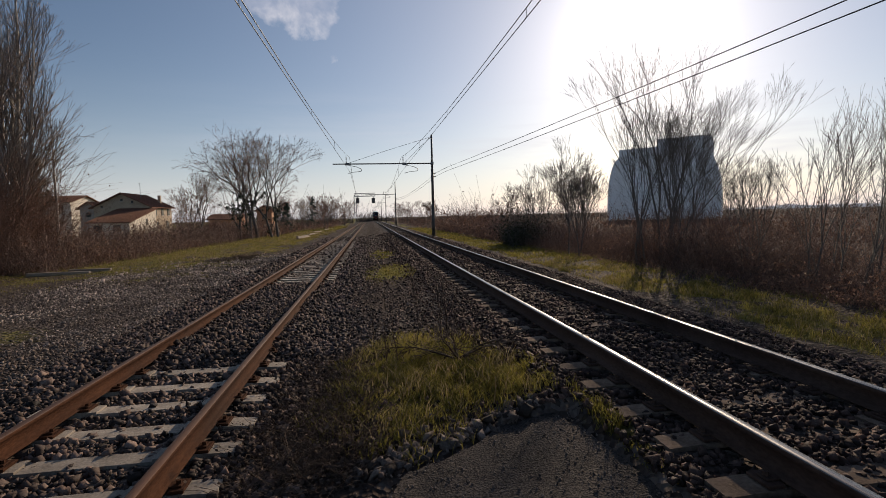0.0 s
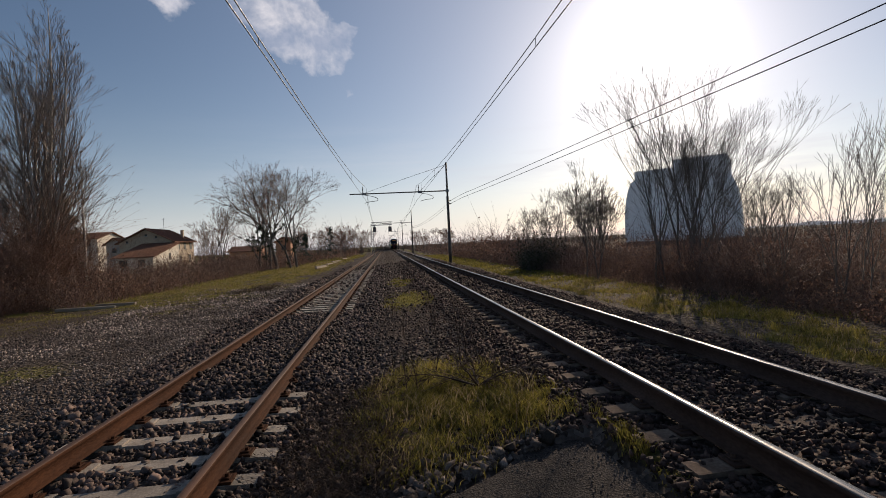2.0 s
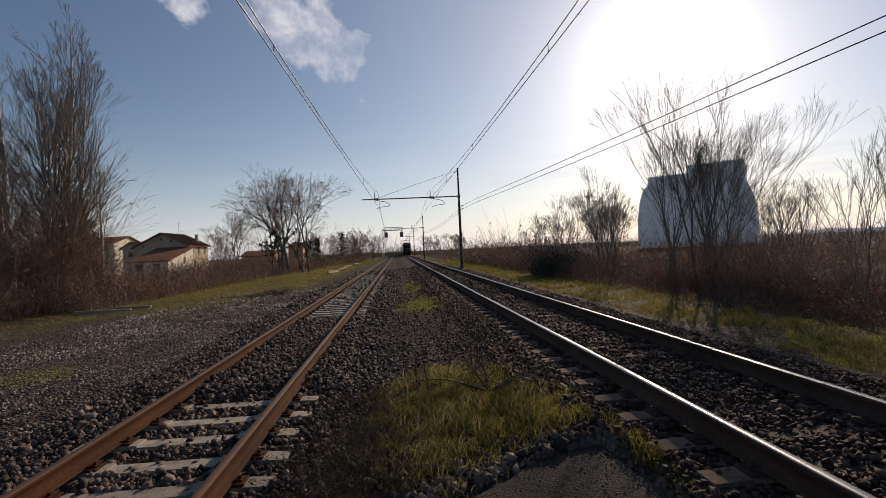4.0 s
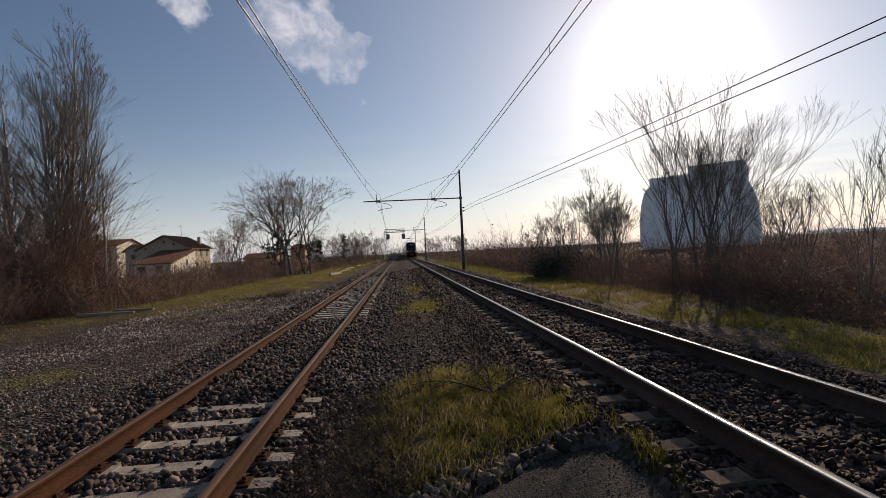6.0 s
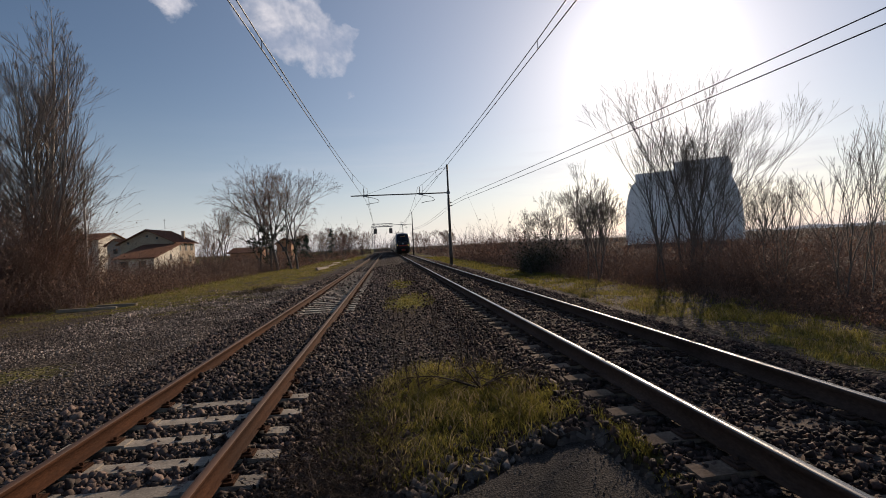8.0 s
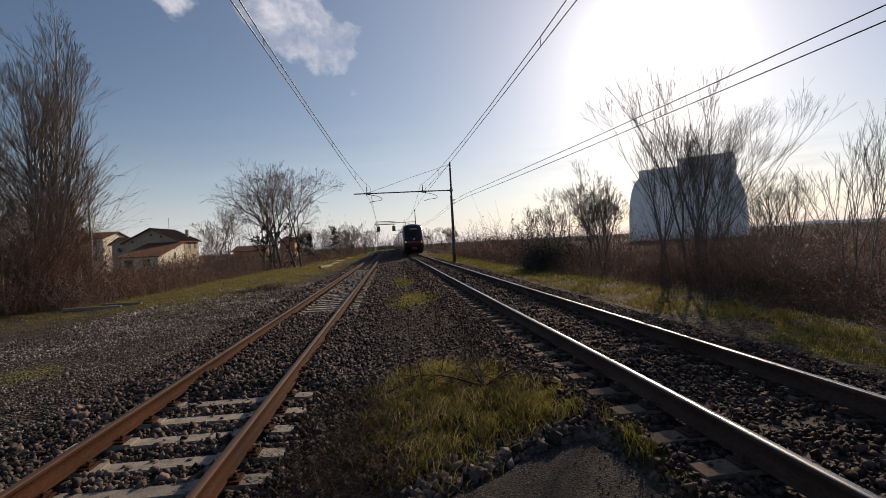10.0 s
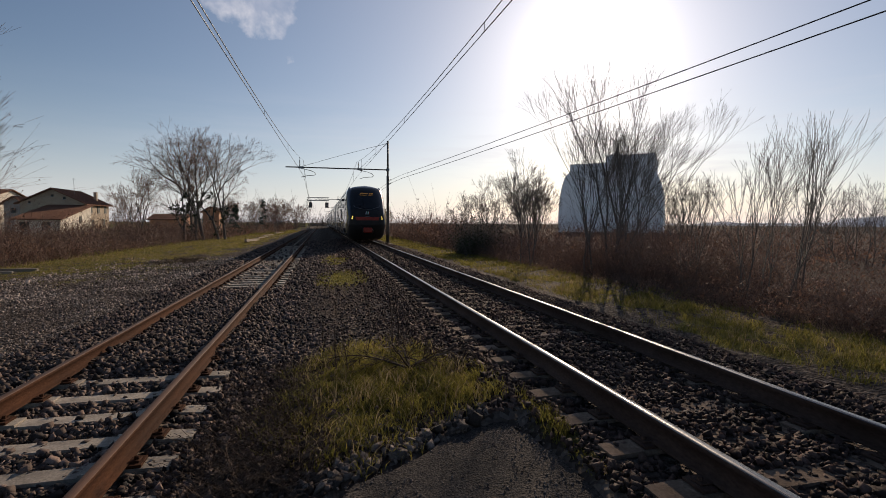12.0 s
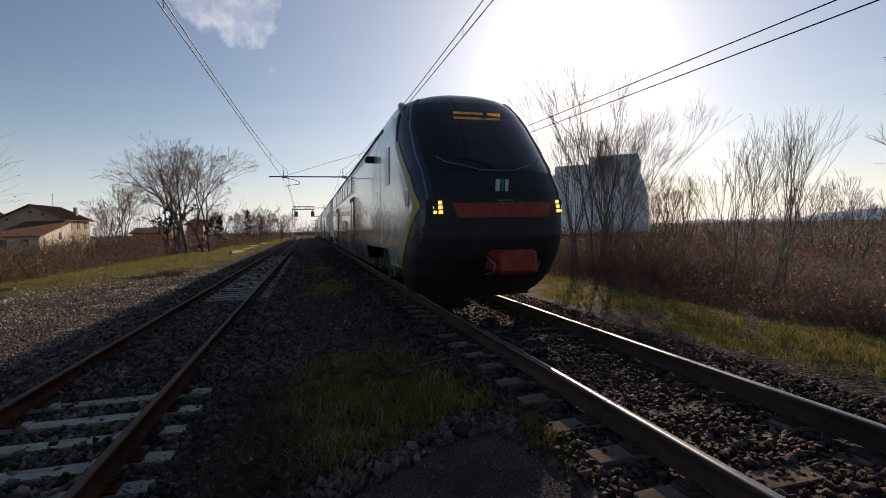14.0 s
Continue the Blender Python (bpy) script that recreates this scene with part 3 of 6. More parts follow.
def turned(rng, n):
    q = rng.normal(size=(n, 4)); q /= np.linalg.norm(q, axis=1, keepdims=True)
    w, a, b, c = q.T
    return np.stack([1 - 2 * (b * b + c * c), 2 * (a * b - c * w), 2 * (a * c + b * w), 2 * (a * b + c * w), 1 - 2 * (a * a + c * c), 2 * (b * c - a * w),
                     2 * (a * c - b * w), 2 * (b * c + a * w), 1 - 2 * (a * a + b * b)], 1).reshape(n, 3, 3)


def build_stones():
    rng = np.random.default_rng(5)
    shapes, f = stone_shapes(rng, 24)
    # simpler chips for the stretch farther off
    chip = np.array([(1, 0, 0), (-1, 0, 0), (0, 1, 0), (0, -1, 0), (0, 0, 1), (0, 0, -1)], float)
    chips = [chip * rng.uniform(0.6, 1.35, (6, 1)) + rng.normal(0, 0.14, (6, 3)) for _ in range(24)]
    # angular broken blocks for the nearest stretch
    cube = np.array([(x, y, z) for x in (-1, 1) for y in (-1, 1) for z in (-1, 1)], float) * 0.62
    blocks = [cube * rng.uniform(0.55, 1.3, (8, 1)) * rng.uniform(0.6, 1.2, (1, 3)) + rng.normal(0, 0.16, (8, 3)) for _ in range(32)]
    bf = np.array([(0, 1, 3), (0, 3, 2), (4, 6, 7), (4, 7, 5), (0, 4, 5), (0, 5, 1), (2, 3, 7), (2, 7, 6), (0, 2, 6), (0, 6, 4), (1, 5, 7), (1, 7, 3)])
    cf = np.array([(0, 2, 4), (2, 1, 4), (1, 3, 4), (3, 0, 4), (2, 0, 5), (1, 2, 5), (3, 1, 5), (0, 3, 5)])
    for near, forms, faces, area, density, half in (
            (True, blocks, bf, [(-4.4, -0.2, 1.6, 9, 1.0), (-0.2, 1.6, 2.5, 9, 0.7), (1.4, 6.1, 1.6, 9, 1.3), (-9.5, -4.4, 4, 9, 0.6)], 560, 9.0),
            (False, chips, cf, [(-4.4, -0.2, 9, 52, 1.0), (-0.2, 1.6, 9, 52, 0.8), (1.4, 6.1, 9, 52, 1.0), (-10.5, -4.4, 9, 30, 0.6)], 420, 11.0)):
        p = scatter(rng, area, density, half)
        p = p[bare(p, rng)]
        n = len(p)
        size = rng.gamma(9, 0.0038, n).clip(0.014, 0.06) * np.where(p[:, 0] < -4.4, 0.68, np.where(np.abs(p[:, 0] - 0.5) < 0.9, 0.72, np.where(p[:, 0] > 1.4, 0.8, 0.95))) * (1.0 if near else np.clip(p[:, 1] / 11, 1, 2.2))
        z = ground_z(p[:, 0], p[:, 1]) + size * rng.uniform(-0.1, 0.5, n)
        size = size * np.where(p[:, 0] < -4.3, 0.78, 1.0)
        S = np.stack(forms)[rng.integers(0, len(forms), n)] * size[:, None, None]
        V = np.einsum("nij,nkj->nki", turned(rng, n), S) + np.stack([p[:, 0], p[:, 1], z], 1)[:, None]
        m = V.shape[1]
        for pick, mat, label in ((p[:, 0] >= 0.9, M_MAINBALLAST, "dark crushed stone ballast of the main track"),
                                 ((p[:, 0] < 0.9) & (p[:, 0] > -4.4), M_BALLAST, "grey-brown crushed stone ballast of the siding"),
                                 (p[:, 0] <= -4.4, M_FIELD, "pale loose gravel on the field")):
            k = int(pick.sum())
            F = (faces[None] + (np.arange(k) * m)[:, None, None]).reshape(-1, 3)
            tagged(new("ballast", mesh_of("ballast", V[pick].reshape(-1, 3), F, mat)), label, "ballast", kind="stuff")
    # fine grit strewn over the asphalt
    n = 1500
    gx, gy = rng.uniform(0.1, 1.75, n), rng.uniform(1.7, 4.0, n)
    keep = (gy < 3.3 + 0.45 * np.clip(gx, 0, 1.5)) & (rng.random(n) < 0.25 + 0.6 * np.clip(np.abs(gx - 0.9) / 0.8, 0, 1))
    gx, gy = gx[keep], gy[keep]
    gz = -0.385 + 0.05 * gx - 0.02 * np.maximum(gy - 3.2, 0) + 0.003
    grit = np.stack(chips)[rng.integers(0, 24, len(gx))] * rng.uniform(0.004, 0.012, (len(gx), 1, 1)) + np.stack([gx, gy, gz], 1)[:, None]
    tagged(new("grit", mesh_of("grit", grit.reshape(-1, 3), (cf[None] + (np.arange(len(gx)) * 6)[:, None, None]).reshape(-1, 3), M_STONE)), "fine grit strewn over the asphalt path", "grit", kind="stuff")
    # paler cobbles heaped at the end of the asphalt, each a stone of its own
    data = [mesh_of("stone", s * 0.058, bf, M_STONE) for s in blocks[:12]]
    made = 0
    k = random.Random(4)
    while made < 190:
        t = k.random()
        x, y = -0.1 + 1.55 * t + k.gauss(0, 0.10), 3.40 + 0.62 * t + abs(k.gauss(0.02, 0.16))
        if y < 3.33 + 0.5 * x:
            continue
        sc = k.uniform(0.4, 1.25) if made else 1.7
        if not made:
            x, y = 0.98, 3.98
        ob = new("stone", data[made % 12])
        ob.matrix_basis = Matrix.LocRotScale((x, y, float(ground_z(x, y)) + 0.012 * sc), Euler((k.random() * 6, k.random() * 6, k.random() * 6)), (sc * k.uniform(0.7, 1.2), sc * k.uniform(0.7, 1.2), sc * k.uniform(0.6, 1.0)))
        tagged(ob, "pale grey broken stone at the edge of asphalt", "stone", group="stones at the end of the path")
        made += 1


build_stones()


# ---------------------------------------------------------------- overhead line
def insulator_stack(bm, a, b, r=0.05, n=4):
    a, b = Vector(a), Vector(b)
    rod(bm, a, b, r * 0.45, None, 6)
    for i in range(n):
        c = a.lerp(b, (i + 0.5) / n)
        d = (b - a).normalized() * 0.02
        rod(bm, c - d, c + d, r, r * 0.6, 8)
    return bm


def poly_rod(bm, pts, r, sides=5):
    for a, b in zip(pts, pts[1:]):
        rod(bm, a, b, r, None, sides)
    return bm


MASTS = [(5.72, -14.0), (5.72, 43.0), (5.52, 100.0), (5.5, 157.0), (5.5, 214.0)]
BEAM_Z, MAST_TOP = 6.12, 8.6
SUPPORT_L, SUPPORT_R = -1.75, 3.16      # where the two catenaries hang


def catenary_mast(x, y, beam_left, first):
    g = float(ground_z(x, y))
    th = empty("catenary_mast", pose(x, y, g))
    h = MAST_TOP - g
    bm = bmesh.new()
    rod(bm, (0, 0, -0.3), (0, 0, 2.9), 0.15, 0.15, 12)
    rod(bm, (0, 0, 2.9), (0, 0, 3.0), 0.15, 0.115, 12)
    rod(bm, (0, 0, 3.0), (0, 0, 6.0), 0.115, 0.115, 12)
    rod(bm, (0, 0, 6.0), (0, 0, 6.1), 0.115, 0.085, 12)
    rod(bm, (0, 0, 6.1), (0, 0, h), 0.085, 0.08, 12)
    rod(bm, (0, 0, h), (0, 0, h + 0.06), 0.1, 0.03, 10)
    part("pole", bm, M_MAST, th, "stepped tubular steel pole", True)
    bz = BEAM_Z - g
    left = beam_left - x
    part("beam", rod(bmesh.new(), (0.12, 0, bz), (left, 0, bz - 0.02), 0.055, 0.05, 8), M_MAST, th, smooth=True)
    part("collar", boxes((-0.13, -0.13, bz - 0.12, 0.13, 0.13, bz + 0.12), bevel=0.02), M_STEEL, th)
    for sx in (SUPPORT_L - x, SUPPORT_R - x):
        if sx < left:
            continue
        mid = sx - 0.02
        part("stay", poly_rod(bmesh.new(), [(0, 0, h - 0.15), ((mid) * 0.5, 0, (h - 0.15 + bz) * 0.5 + 0.04), (mid - 0.1 + 0.25, 0, bz + 0.04)], 0.014), M_WIRE, th)
        part("insulator", insulator_stack(bmesh.new(), (sx, 0, bz + 0.05), (sx, 0, bz + 0.58), 0.06), M_PORCELAIN, th)
        part("bracket", boxes((sx - 0.1, -0.05, bz - 0.12, sx + 0.32, 0.05, bz + 0.07), bevel=0.01), M_STEEL, th)
        arm = [(sx + 0.05, 0, bz - 0.1), (sx + 0.85, 0, bz - 0.26), (sx + 1.22, 0, bz - 0.42), (sx + 1.3, 0, bz - 0.56), (sx + 1.2, 0, bz - 0.66), (sx + 0.55, 0, bz - 0.72), (sx + 0.12, 0, bz - 0.84)]
        part("registration_arm", poly_rod(bmesh.new(), arm, 0.022, 6), M_MAST, th)
    for dz in (0.0, 0.28):
        part("line_insulator", insulator_stack(bmesh.new(), (0.08, 0, 4.95 - g + dz), (0.34, 0, 4.98 - g + dz), 0.055, 3), M_PORCELAIN, th)
    part("footing", boxes((-0.35, -0.35, -0.45, 0.35, 0.35, 0.08), bevel=0.03), M_CONCRETE, th)
    tagged(th, "slim dark steel catenary mast with a long cross beam", "mast", group="catenary masts")
    return th


for i, (x, y) in enumerate(MASTS[1:]):
    catenary_mast(x, y, -2.9 if i == 0 else (-0.5 if i == 1 else 1.5), i == 0)
back_mast = catenary_mast(*MASTS[0], -2.9, False)


def wire(name, pts, r, label, category):
    cu = bpy.data.curves.new(name, "CURVE")
    cu.dimensions = "3D"
    cu.bevel_depth, cu.bevel_resolution = r, 0
    sp = cu.splines.new("POLY")
    sp.points.add(len(pts) - 1)
    for p, c in zip(sp.points, pts):
        p.co = (*c, 1)
    cu.materials.append(M_WIRE)
    dg = bpy.context.evaluated_depsgraph_get()
    tmp = new("tmp", cu)
    dg.update()
    me = bpy.data.meshes.new_from_object(tmp.evaluated_get(dg))
    bpy.data.objects.remove(tmp)
    return tagged(new(name, me), label, category, group=category + "s over the tracks")


def overhead(xs):
    """Contact wire, messenger and droppers of one track; xs: the place across the track at each mast."""
    contact, messenger, drops = [], [], []
    for i, ((xa, ya), (xb, yb)) in enumerate(zip(MASTS, MASTS[1:])):
        for k in range(12):
            f = k / 12
            y, x = ya + f * (yb - ya), xs[i] + f * (xs[i + 1] - xs[i])
            contact.append((x, y, 5.40))
            messenger.append((x, y, 5.56 + 1.12 * (2 * f - 1) ** 2))
            if k % 2 == 1:
                drops.append((messenger[-1], contact[-1]))
    wire("contact_wire", contact, 0.013, "taut dark contact wire above the track", "contact wire")
    m = wire("messenger_wire", messenger, 0.013, "sagging dark messenger wire above the contact wire", "messenger wire")
    for a, b in drops:
        part("dropper", rod(bmesh.new(), a, b, 0.007, None, 4), M_WIRE, m)


overhead([-2.76, SUPPORT_L + 0.3, -2.2, -1.9, -2.3])
overhead([3.55, 3.0, 3.3, 3.1, 3.3])
for dz in (0.0, 0.28):
    pts = [(10.9 - (10.9 - 6.06) * k / 14, -14 + 57 * k / 14, 5.02 + dz + 0.10 * (1 - k / 14) + 0.35 * ((2 * k / 14 - 1) ** 2 - 1) * 0.5 + 0.10) for k in range(15)]
    pts = [(x, y, z if k < 14 else 5.0 + dz) for k, (x, y, z) in enumerate(pts)]
    for (xa, ya), (xb, yb) in zip(MASTS[1:], MASTS[2:]):
        for k in range(1, 13):
            f = k / 12
            pts.append((xa + (xb - xa) * f + 0.34, ya + (yb - ya) * f, 5.0 + dz - 0.45 * (1 - (2 * f - 1) ** 2)))
    wire("feeder_wire", pts, 0.014, "dark feeder wire strung along the masts", "feeder wire")


# ---------------------------------------------------------------- signal gantry
def lattice(bm, a, b, w, axis, n):
    a, b, w2 = Vector(a), Vector(b), Vector(w)
    for s in (-1, 1):
        rod(bm, a + w2 * s, b + w2 * s, 0.05, None, 4)
    for i in range(n):
        p, q = a.lerp(b, i / n), a.lerp(b, (i + 1) / n)
        s = 1 if i % 2 else -1
        rod(bm, p + w2 * s, q - w2 * s, 0.03, None, 4)
    return bm


def signal_gantry(y=113.0):
    x0, x1, z = -2.95, 1.6, 6.75
    g = float(ground_z(x0, y))
    th = empty("signal_gantry", pose(x0, y, g))
    z -= g
    w = x1 - x0
    part("column", lattice(lattice(bmesh.new(), (0, 0, -0.2), (0, 0, z), (0.22, 0, 0), 0, 14), (0, 0.3, -0.2), (0, 0.3, z), (0.22, 0, 0), 0, 14), M_STEEL, th)
    part("beam", lattice(lattice(bmesh.new(), (-0.2, 0, z), (w, 0, z), (0, 0, 0.32), 2, 10), (-0.2, 0.6, z), (w, 0.6, z), (0, 0, 0.32), 2, 10), M_STEEL, th)
    part("walkway", boxes((-0.2, -0.1, z - 0.42, w, 0.7, z - 0.34)), M_STEEL, th)
    for sx in (0.55, w - 0.45):
        hd = part("signal_head", boxes((sx - 0.38, -0.35, z - 2.0, sx + 0.38, -0.28, z - 0.8), (sx - 0.2, -0.28, z - 1.7, sx + 0.2, 0.05, z - 1.1), bevel=0.03), M_MAST, th, "black signal board")
        part("hanger", boxes((sx - 0.06, -0.2, z - 0.9, sx + 0.06, -0.08, z - 0.3)), M_STEEL, th)
        part("lens_hood", rod(bmesh.new(), (sx, -0.42, z - 1.4), (sx, -0.34, z - 1.4), 0.16, 0.2, 12), M_STEEL, hd)
    tagged(th, "grey lattice steel gantry with two hanging signals", "signal gantry")


signal_gantry()


# ---------------------------------------------------------------- buildings
M_PLASTER_TAN = surface("ochre_plaster", (0.36, 0.28, 0.20), (0.45, 0.36, 0.26), 0.8, 0.85, fine=12, stain=(0.27, 0.21, 0.16))
M_PLASTER_WHITE = surface("cream_plaster", (0.60, 0.54, 0.45), (0.74, 0.68, 0.58), 0.7, 0.85, fine=12, stain=(0.46, 0.41, 0.34))
M_PLASTER_GREY = surface("grey_plaster", (0.28, 0.265, 0.25), (0.38, 0.36, 0.33), 0.8, 0.85, fine=12)
M_ROOF = surface("clay_roof_tiles", (0.15, 0.080, 0.056), (0.24, 0.128, 0.088), 2.0, 0.95, fine=16, spec=0.05, stretch=(3, 1, 1), stain=(0.1, 0.07, 0.06))
M_SHUTTER = surface("dark_shutter", (0.03, 0.035, 0.03), (0.05, 0.055, 0.05), 4.0, 0.6)
M_CLAD = surface("grey_metal_cladding", (0.76, 0.76, 0.76), (0.84, 0.83, 0.83), 0.15, 0.5, 0.2, 0.05, 5.0, stretch=(1, 1, 0.3))
M_SEAM = surface("cladding_seam", (0.54, 0.54, 0.55), (0.60, 0.60, 0.61), 1.0, 0.6, 0.2, 0.0, 5.0)
M_BRICK = surface("orange_plaster", (0.42, 0.20, 0.11), (0.52, 0.27, 0.15), 0.8, 0.85)


def window_unit(parent, x, y, z, w, h, face):
    """A shuttered window set into a wall; face: which way the wall looks, 'S' (-Y) or 'E' (+X)."""
    bm = bmesh.new()
    if face == "S":
        box(bm, x - w / 2, y - 0.06, z, x + w / 2, y + 0.02, z + h, 0.02)
    else:
        box(bm, x - 0.02, y - w / 2, z, x + 0.06, y + w / 2, z + h, 0.02)
    ob = part("window", bm, M_SHUTTER, parent)
    bm = bmesh.new()
    if face == "S":
        box(bm, x - w / 2 - 0.1, y - 0.14, z - 0.1, x + w / 2 + 0.1, y + 0.02, z)
    else:
        box(bm, x - 0.02, y - w / 2 - 0.1, z - 0.1, x + 0.14, y + w / 2 + 0.1, z)
    part("sill", bm, M_PLASTER_GREY, ob)


def gable_walls(bm, x0, y0, x1, y1, eave, ridge, along):
    g = -1.4
    if along == "Y":
        prof = [(x0, g), (x1, g), (x1, eave), ((x0 + x1) / 2, ridge), (x0, eave)]
        a = [bm.verts.new((x, y0, z)) for x, z in prof]
        b = [bm.verts.new((x, y1, z)) for x, z in prof]
    else:
        prof = [(y0, g), (y1, g), (y1, eave), ((y0 + y1) / 2, ridge), (y0, eave)]
        a = [bm.verts.new((x1, y, z)) for y, z in prof]
        b = [bm.verts.new((x0, y, z)) for y, z in prof]
    bm.faces.new(a); bm.faces.new(b[::-1])
    for i in range(5):
        bm.faces.new((a[i], b[i], b[(i + 1) % 5], a[(i + 1) % 5]))
    bmesh.ops.recalc_face_normals(bm, faces=bm.faces)
    return bm


def slab(bm, pts, t):
    lo = [bm.verts.new(p) for p in pts]
    hi = [bm.verts.new((p[0], p[1], p[2] + t)) for p in pts]
    n = len(pts)
    bm.faces.new(lo); bm.faces.new(hi)
    for i in range(n):
        bm.faces.new((lo[i], lo[(i + 1) % n], hi[(i + 1) % n], hi[i]))
    bmesh.ops.recalc_face_normals(bm, faces=bm.faces)
    return bm


def tile_rows(roof, a, b, c, d, n):
    """Rows of half-round tiles running down the slope between the edges a-b (ridge) and d-c (eave)."""
    a, b, c, d = map(Vector, (a, b, c, d))
    for i in range(n):
        f = (i + 0.5) / n
        part("roof_rib", rod(bmesh.new(), a.lerp(b, f), d.lerp(c, f), 0.09, 0.09, 5), M_ROOF, roof)


def gable_house(name, x0, y0, x1, y1, eave, ridge, along, wall, label, windows=(), over=0.6, chimneys=()):
    th = empty(name)
    part("wall", gable_walls(bmesh.new(), x0, y0, x1, y1, eave, ridge, along), wall, th)
    k = (ridge - eave) / ((x1 - x0 if along == "Y" else y1 - y0) / 2)
    for s in (-1, 1):
        if along == "Y":
            xm, xe = (x0 + x1) / 2, (x1 + over if s > 0 else x0 - over)
            q = [(xm, y0 - over, ridge + 0.03), (xm, y1 + over, ridge + 0.03), (xe, y1 + over, eave + 0.03 - k * over), (xe, y0 - over, eave + 0.03 - k * over)]
            n = int((y1 - y0) / 0.45)
        else:
            ym, ye = (y0 + y1) / 2, (y1 + over if s > 0 else y0 - over)
            q = [(x0 - over, ym, ridge + 0.03), (x1 + over, ym, ridge + 0.03), (x1 + over, ye, eave + 0.03 - k * over), (x0 - over, ye, eave + 0.03 - k * over)]
            n = int((x1 - x0) / 0.45)
        bm = slab(bmesh.new(), q, 0.16)
        up = [(p[0], p[1], p[2] + 0.16) for p in q]
        tile_rows(part("roof", bm, M_ROOF, th, "brown clay tile roof slope"), up[0], up[1], up[2], up[3], n)
    for x, y, z, w, h, face in windows:
        window_unit(th, x, y, z, w, h, face)
    for x, y, z in chimneys:
        part("chimney", boxes((x - 0.25, y - 0.25, z - 0.9, x + 0.25, y + 0.25, z + 0.6), (x - 0.32, y - 0.32, z + 0.6, x + 0.32, y + 0.32, z + 0.7)), wall, th)
    return tagged(th, label, "house", group="houses beside the railway")


def build_houses():
    h = gable_house("house", -50.0, 98.0, -40.4, 108.0, 4.5, 6.9, "Y", M_PLASTER_TAN, "two-storey ochre plaster house with a brown tile roof",
                    [(-46.6, 98, 3.0, 0.7, 0.9, "S"), (-43.2, 98, 3.0, 0.7, 0.9, "S"), (-48.6, 98, 4.4, 0.4, 0.4, "S"), (-45.2, 98, 5.6, 0.4, 0.4, "S"), (-43.4, 98, 5.2, 0.4, 0.4, "S"),
                     (-40.4, 100.4, 2.9, 1.0, 1.4, "E"), (-40.4, 103.4, 2.9, 1.0, 1.4, "E"), (-40.4, 106.3, 2.9, 1.0, 1.4, "E"), (-40.4, 101.0, 0.2, 1.0, 1.4, "E"), (-40.4, 105.5, 0.2, 1.0, 1.6, "E")],
                    chimneys=[(-41.8, 106.0, 6.2)])
    part("aerial", rod(rod(bmesh.new(), (-43.6, 102, 6.2), (-43.6, 102, 9.2), 0.035, None, 5), (-43.9, 102, 9.0), (-43.3, 102, 9.0), 0.02, None, 4), M_STEEL, h)
    # low annex with a single slope
    th = empty("annex")
    bm = bmesh.new()
    prof = [(87.5, -1.4), (97.94, -1.4), (97.94, 4.0), (87.5, 1.62)]
    a = [bm.verts.new((-39.4, y, z)) for y, z in prof]
    b = [bm.verts.new((-45.4, y, z)) for y, z in prof]
    bm.faces.new(a); bm.faces.new(b[::-1])
    for i in range(4):
        bm.faces.new((a[i], b[i], b[(i + 1) % 4], a[(i + 1) % 4]))
    bmesh.ops.recalc_face_normals(bm, faces=bm.faces)
    part("wall", bm, M_PLASTER_WHITE, th)
    q = [(-45.9, 97.9, 4.03), (-39.0, 97.9, 4.03), (-39.0, 86.9, 1.52), (-45.9, 86.9, 1.52)]
    bm = slab(bmesh.new(), q, 0.15)
    up = [(x, y, z + 0.15) for x, y, z in q]
    tile_rows(part("roof", bm, M_ROOF, th, "sloping brown clay tile roof"), *up, 24)
    window_unit(th, -39.4, 94.0, 1.2, 0.8, 1.0, "E")
    window_unit(th, -44.2, 87.5, 0.0, 1.3, 1.2, "S")
    window_unit(th, -41.3, 87.5, 0.0, 1.1, 1.2, "S")
    tagged(th, "low cream plaster annex with a sloping tile roof", "annex")
    gable_house("house", -77.0, 123, -67.6, 135, 6.6, 8.2, "X", M_PLASTER_WHITE, "white plaster house with dark windows and tile roof",
                [(x, 123, 4.9, 1.0, 1.1, "S") for x in (-75.4, -72.6, -69.6)] + [(x, 123, 1.4, 1.0, 1.3, "S") for x in (-75.4, -72.6, -69.6)] + [(-67.6, 129, 4.7, 1.0, 1.2, "E")])
    gable_house("house", -68.0, 138, -60.0, 148, 5.6, 7.3, "X", M_PLASTER_WHITE, "pale plaster house behind the other houses",
                [(-66.2, 138, 3.4, 1.0, 1.2, "S"), (-63.0, 138, 3.4, 1.0, 1.2, "S")])
    gable_house("house", -62.5, 117, -59.0, 125, 5.0, 6.2, "Y", M_PLASTER_GREY, "narrow grey plaster house between white houses", [(-60.8, 117, 3.0, 0.9, 1.0, "S")])
    gable_house("house", -39.5, 128, -32.0, 138, 1.9, 3.1, "X", M_BRICK, "low dull red house with a dark tile roof", [(-31.0, 132, 1.6, 1.0, 1.2, "E")])
    gable_house("house", -31.0, 142, -27.0, 150, 4.2, 5.4, "Y", M_BRICK, "small orange plaster house with a tile roof", [(-29.0, 142, 1.9, 1.0, 1.2, "S")])


build_houses()


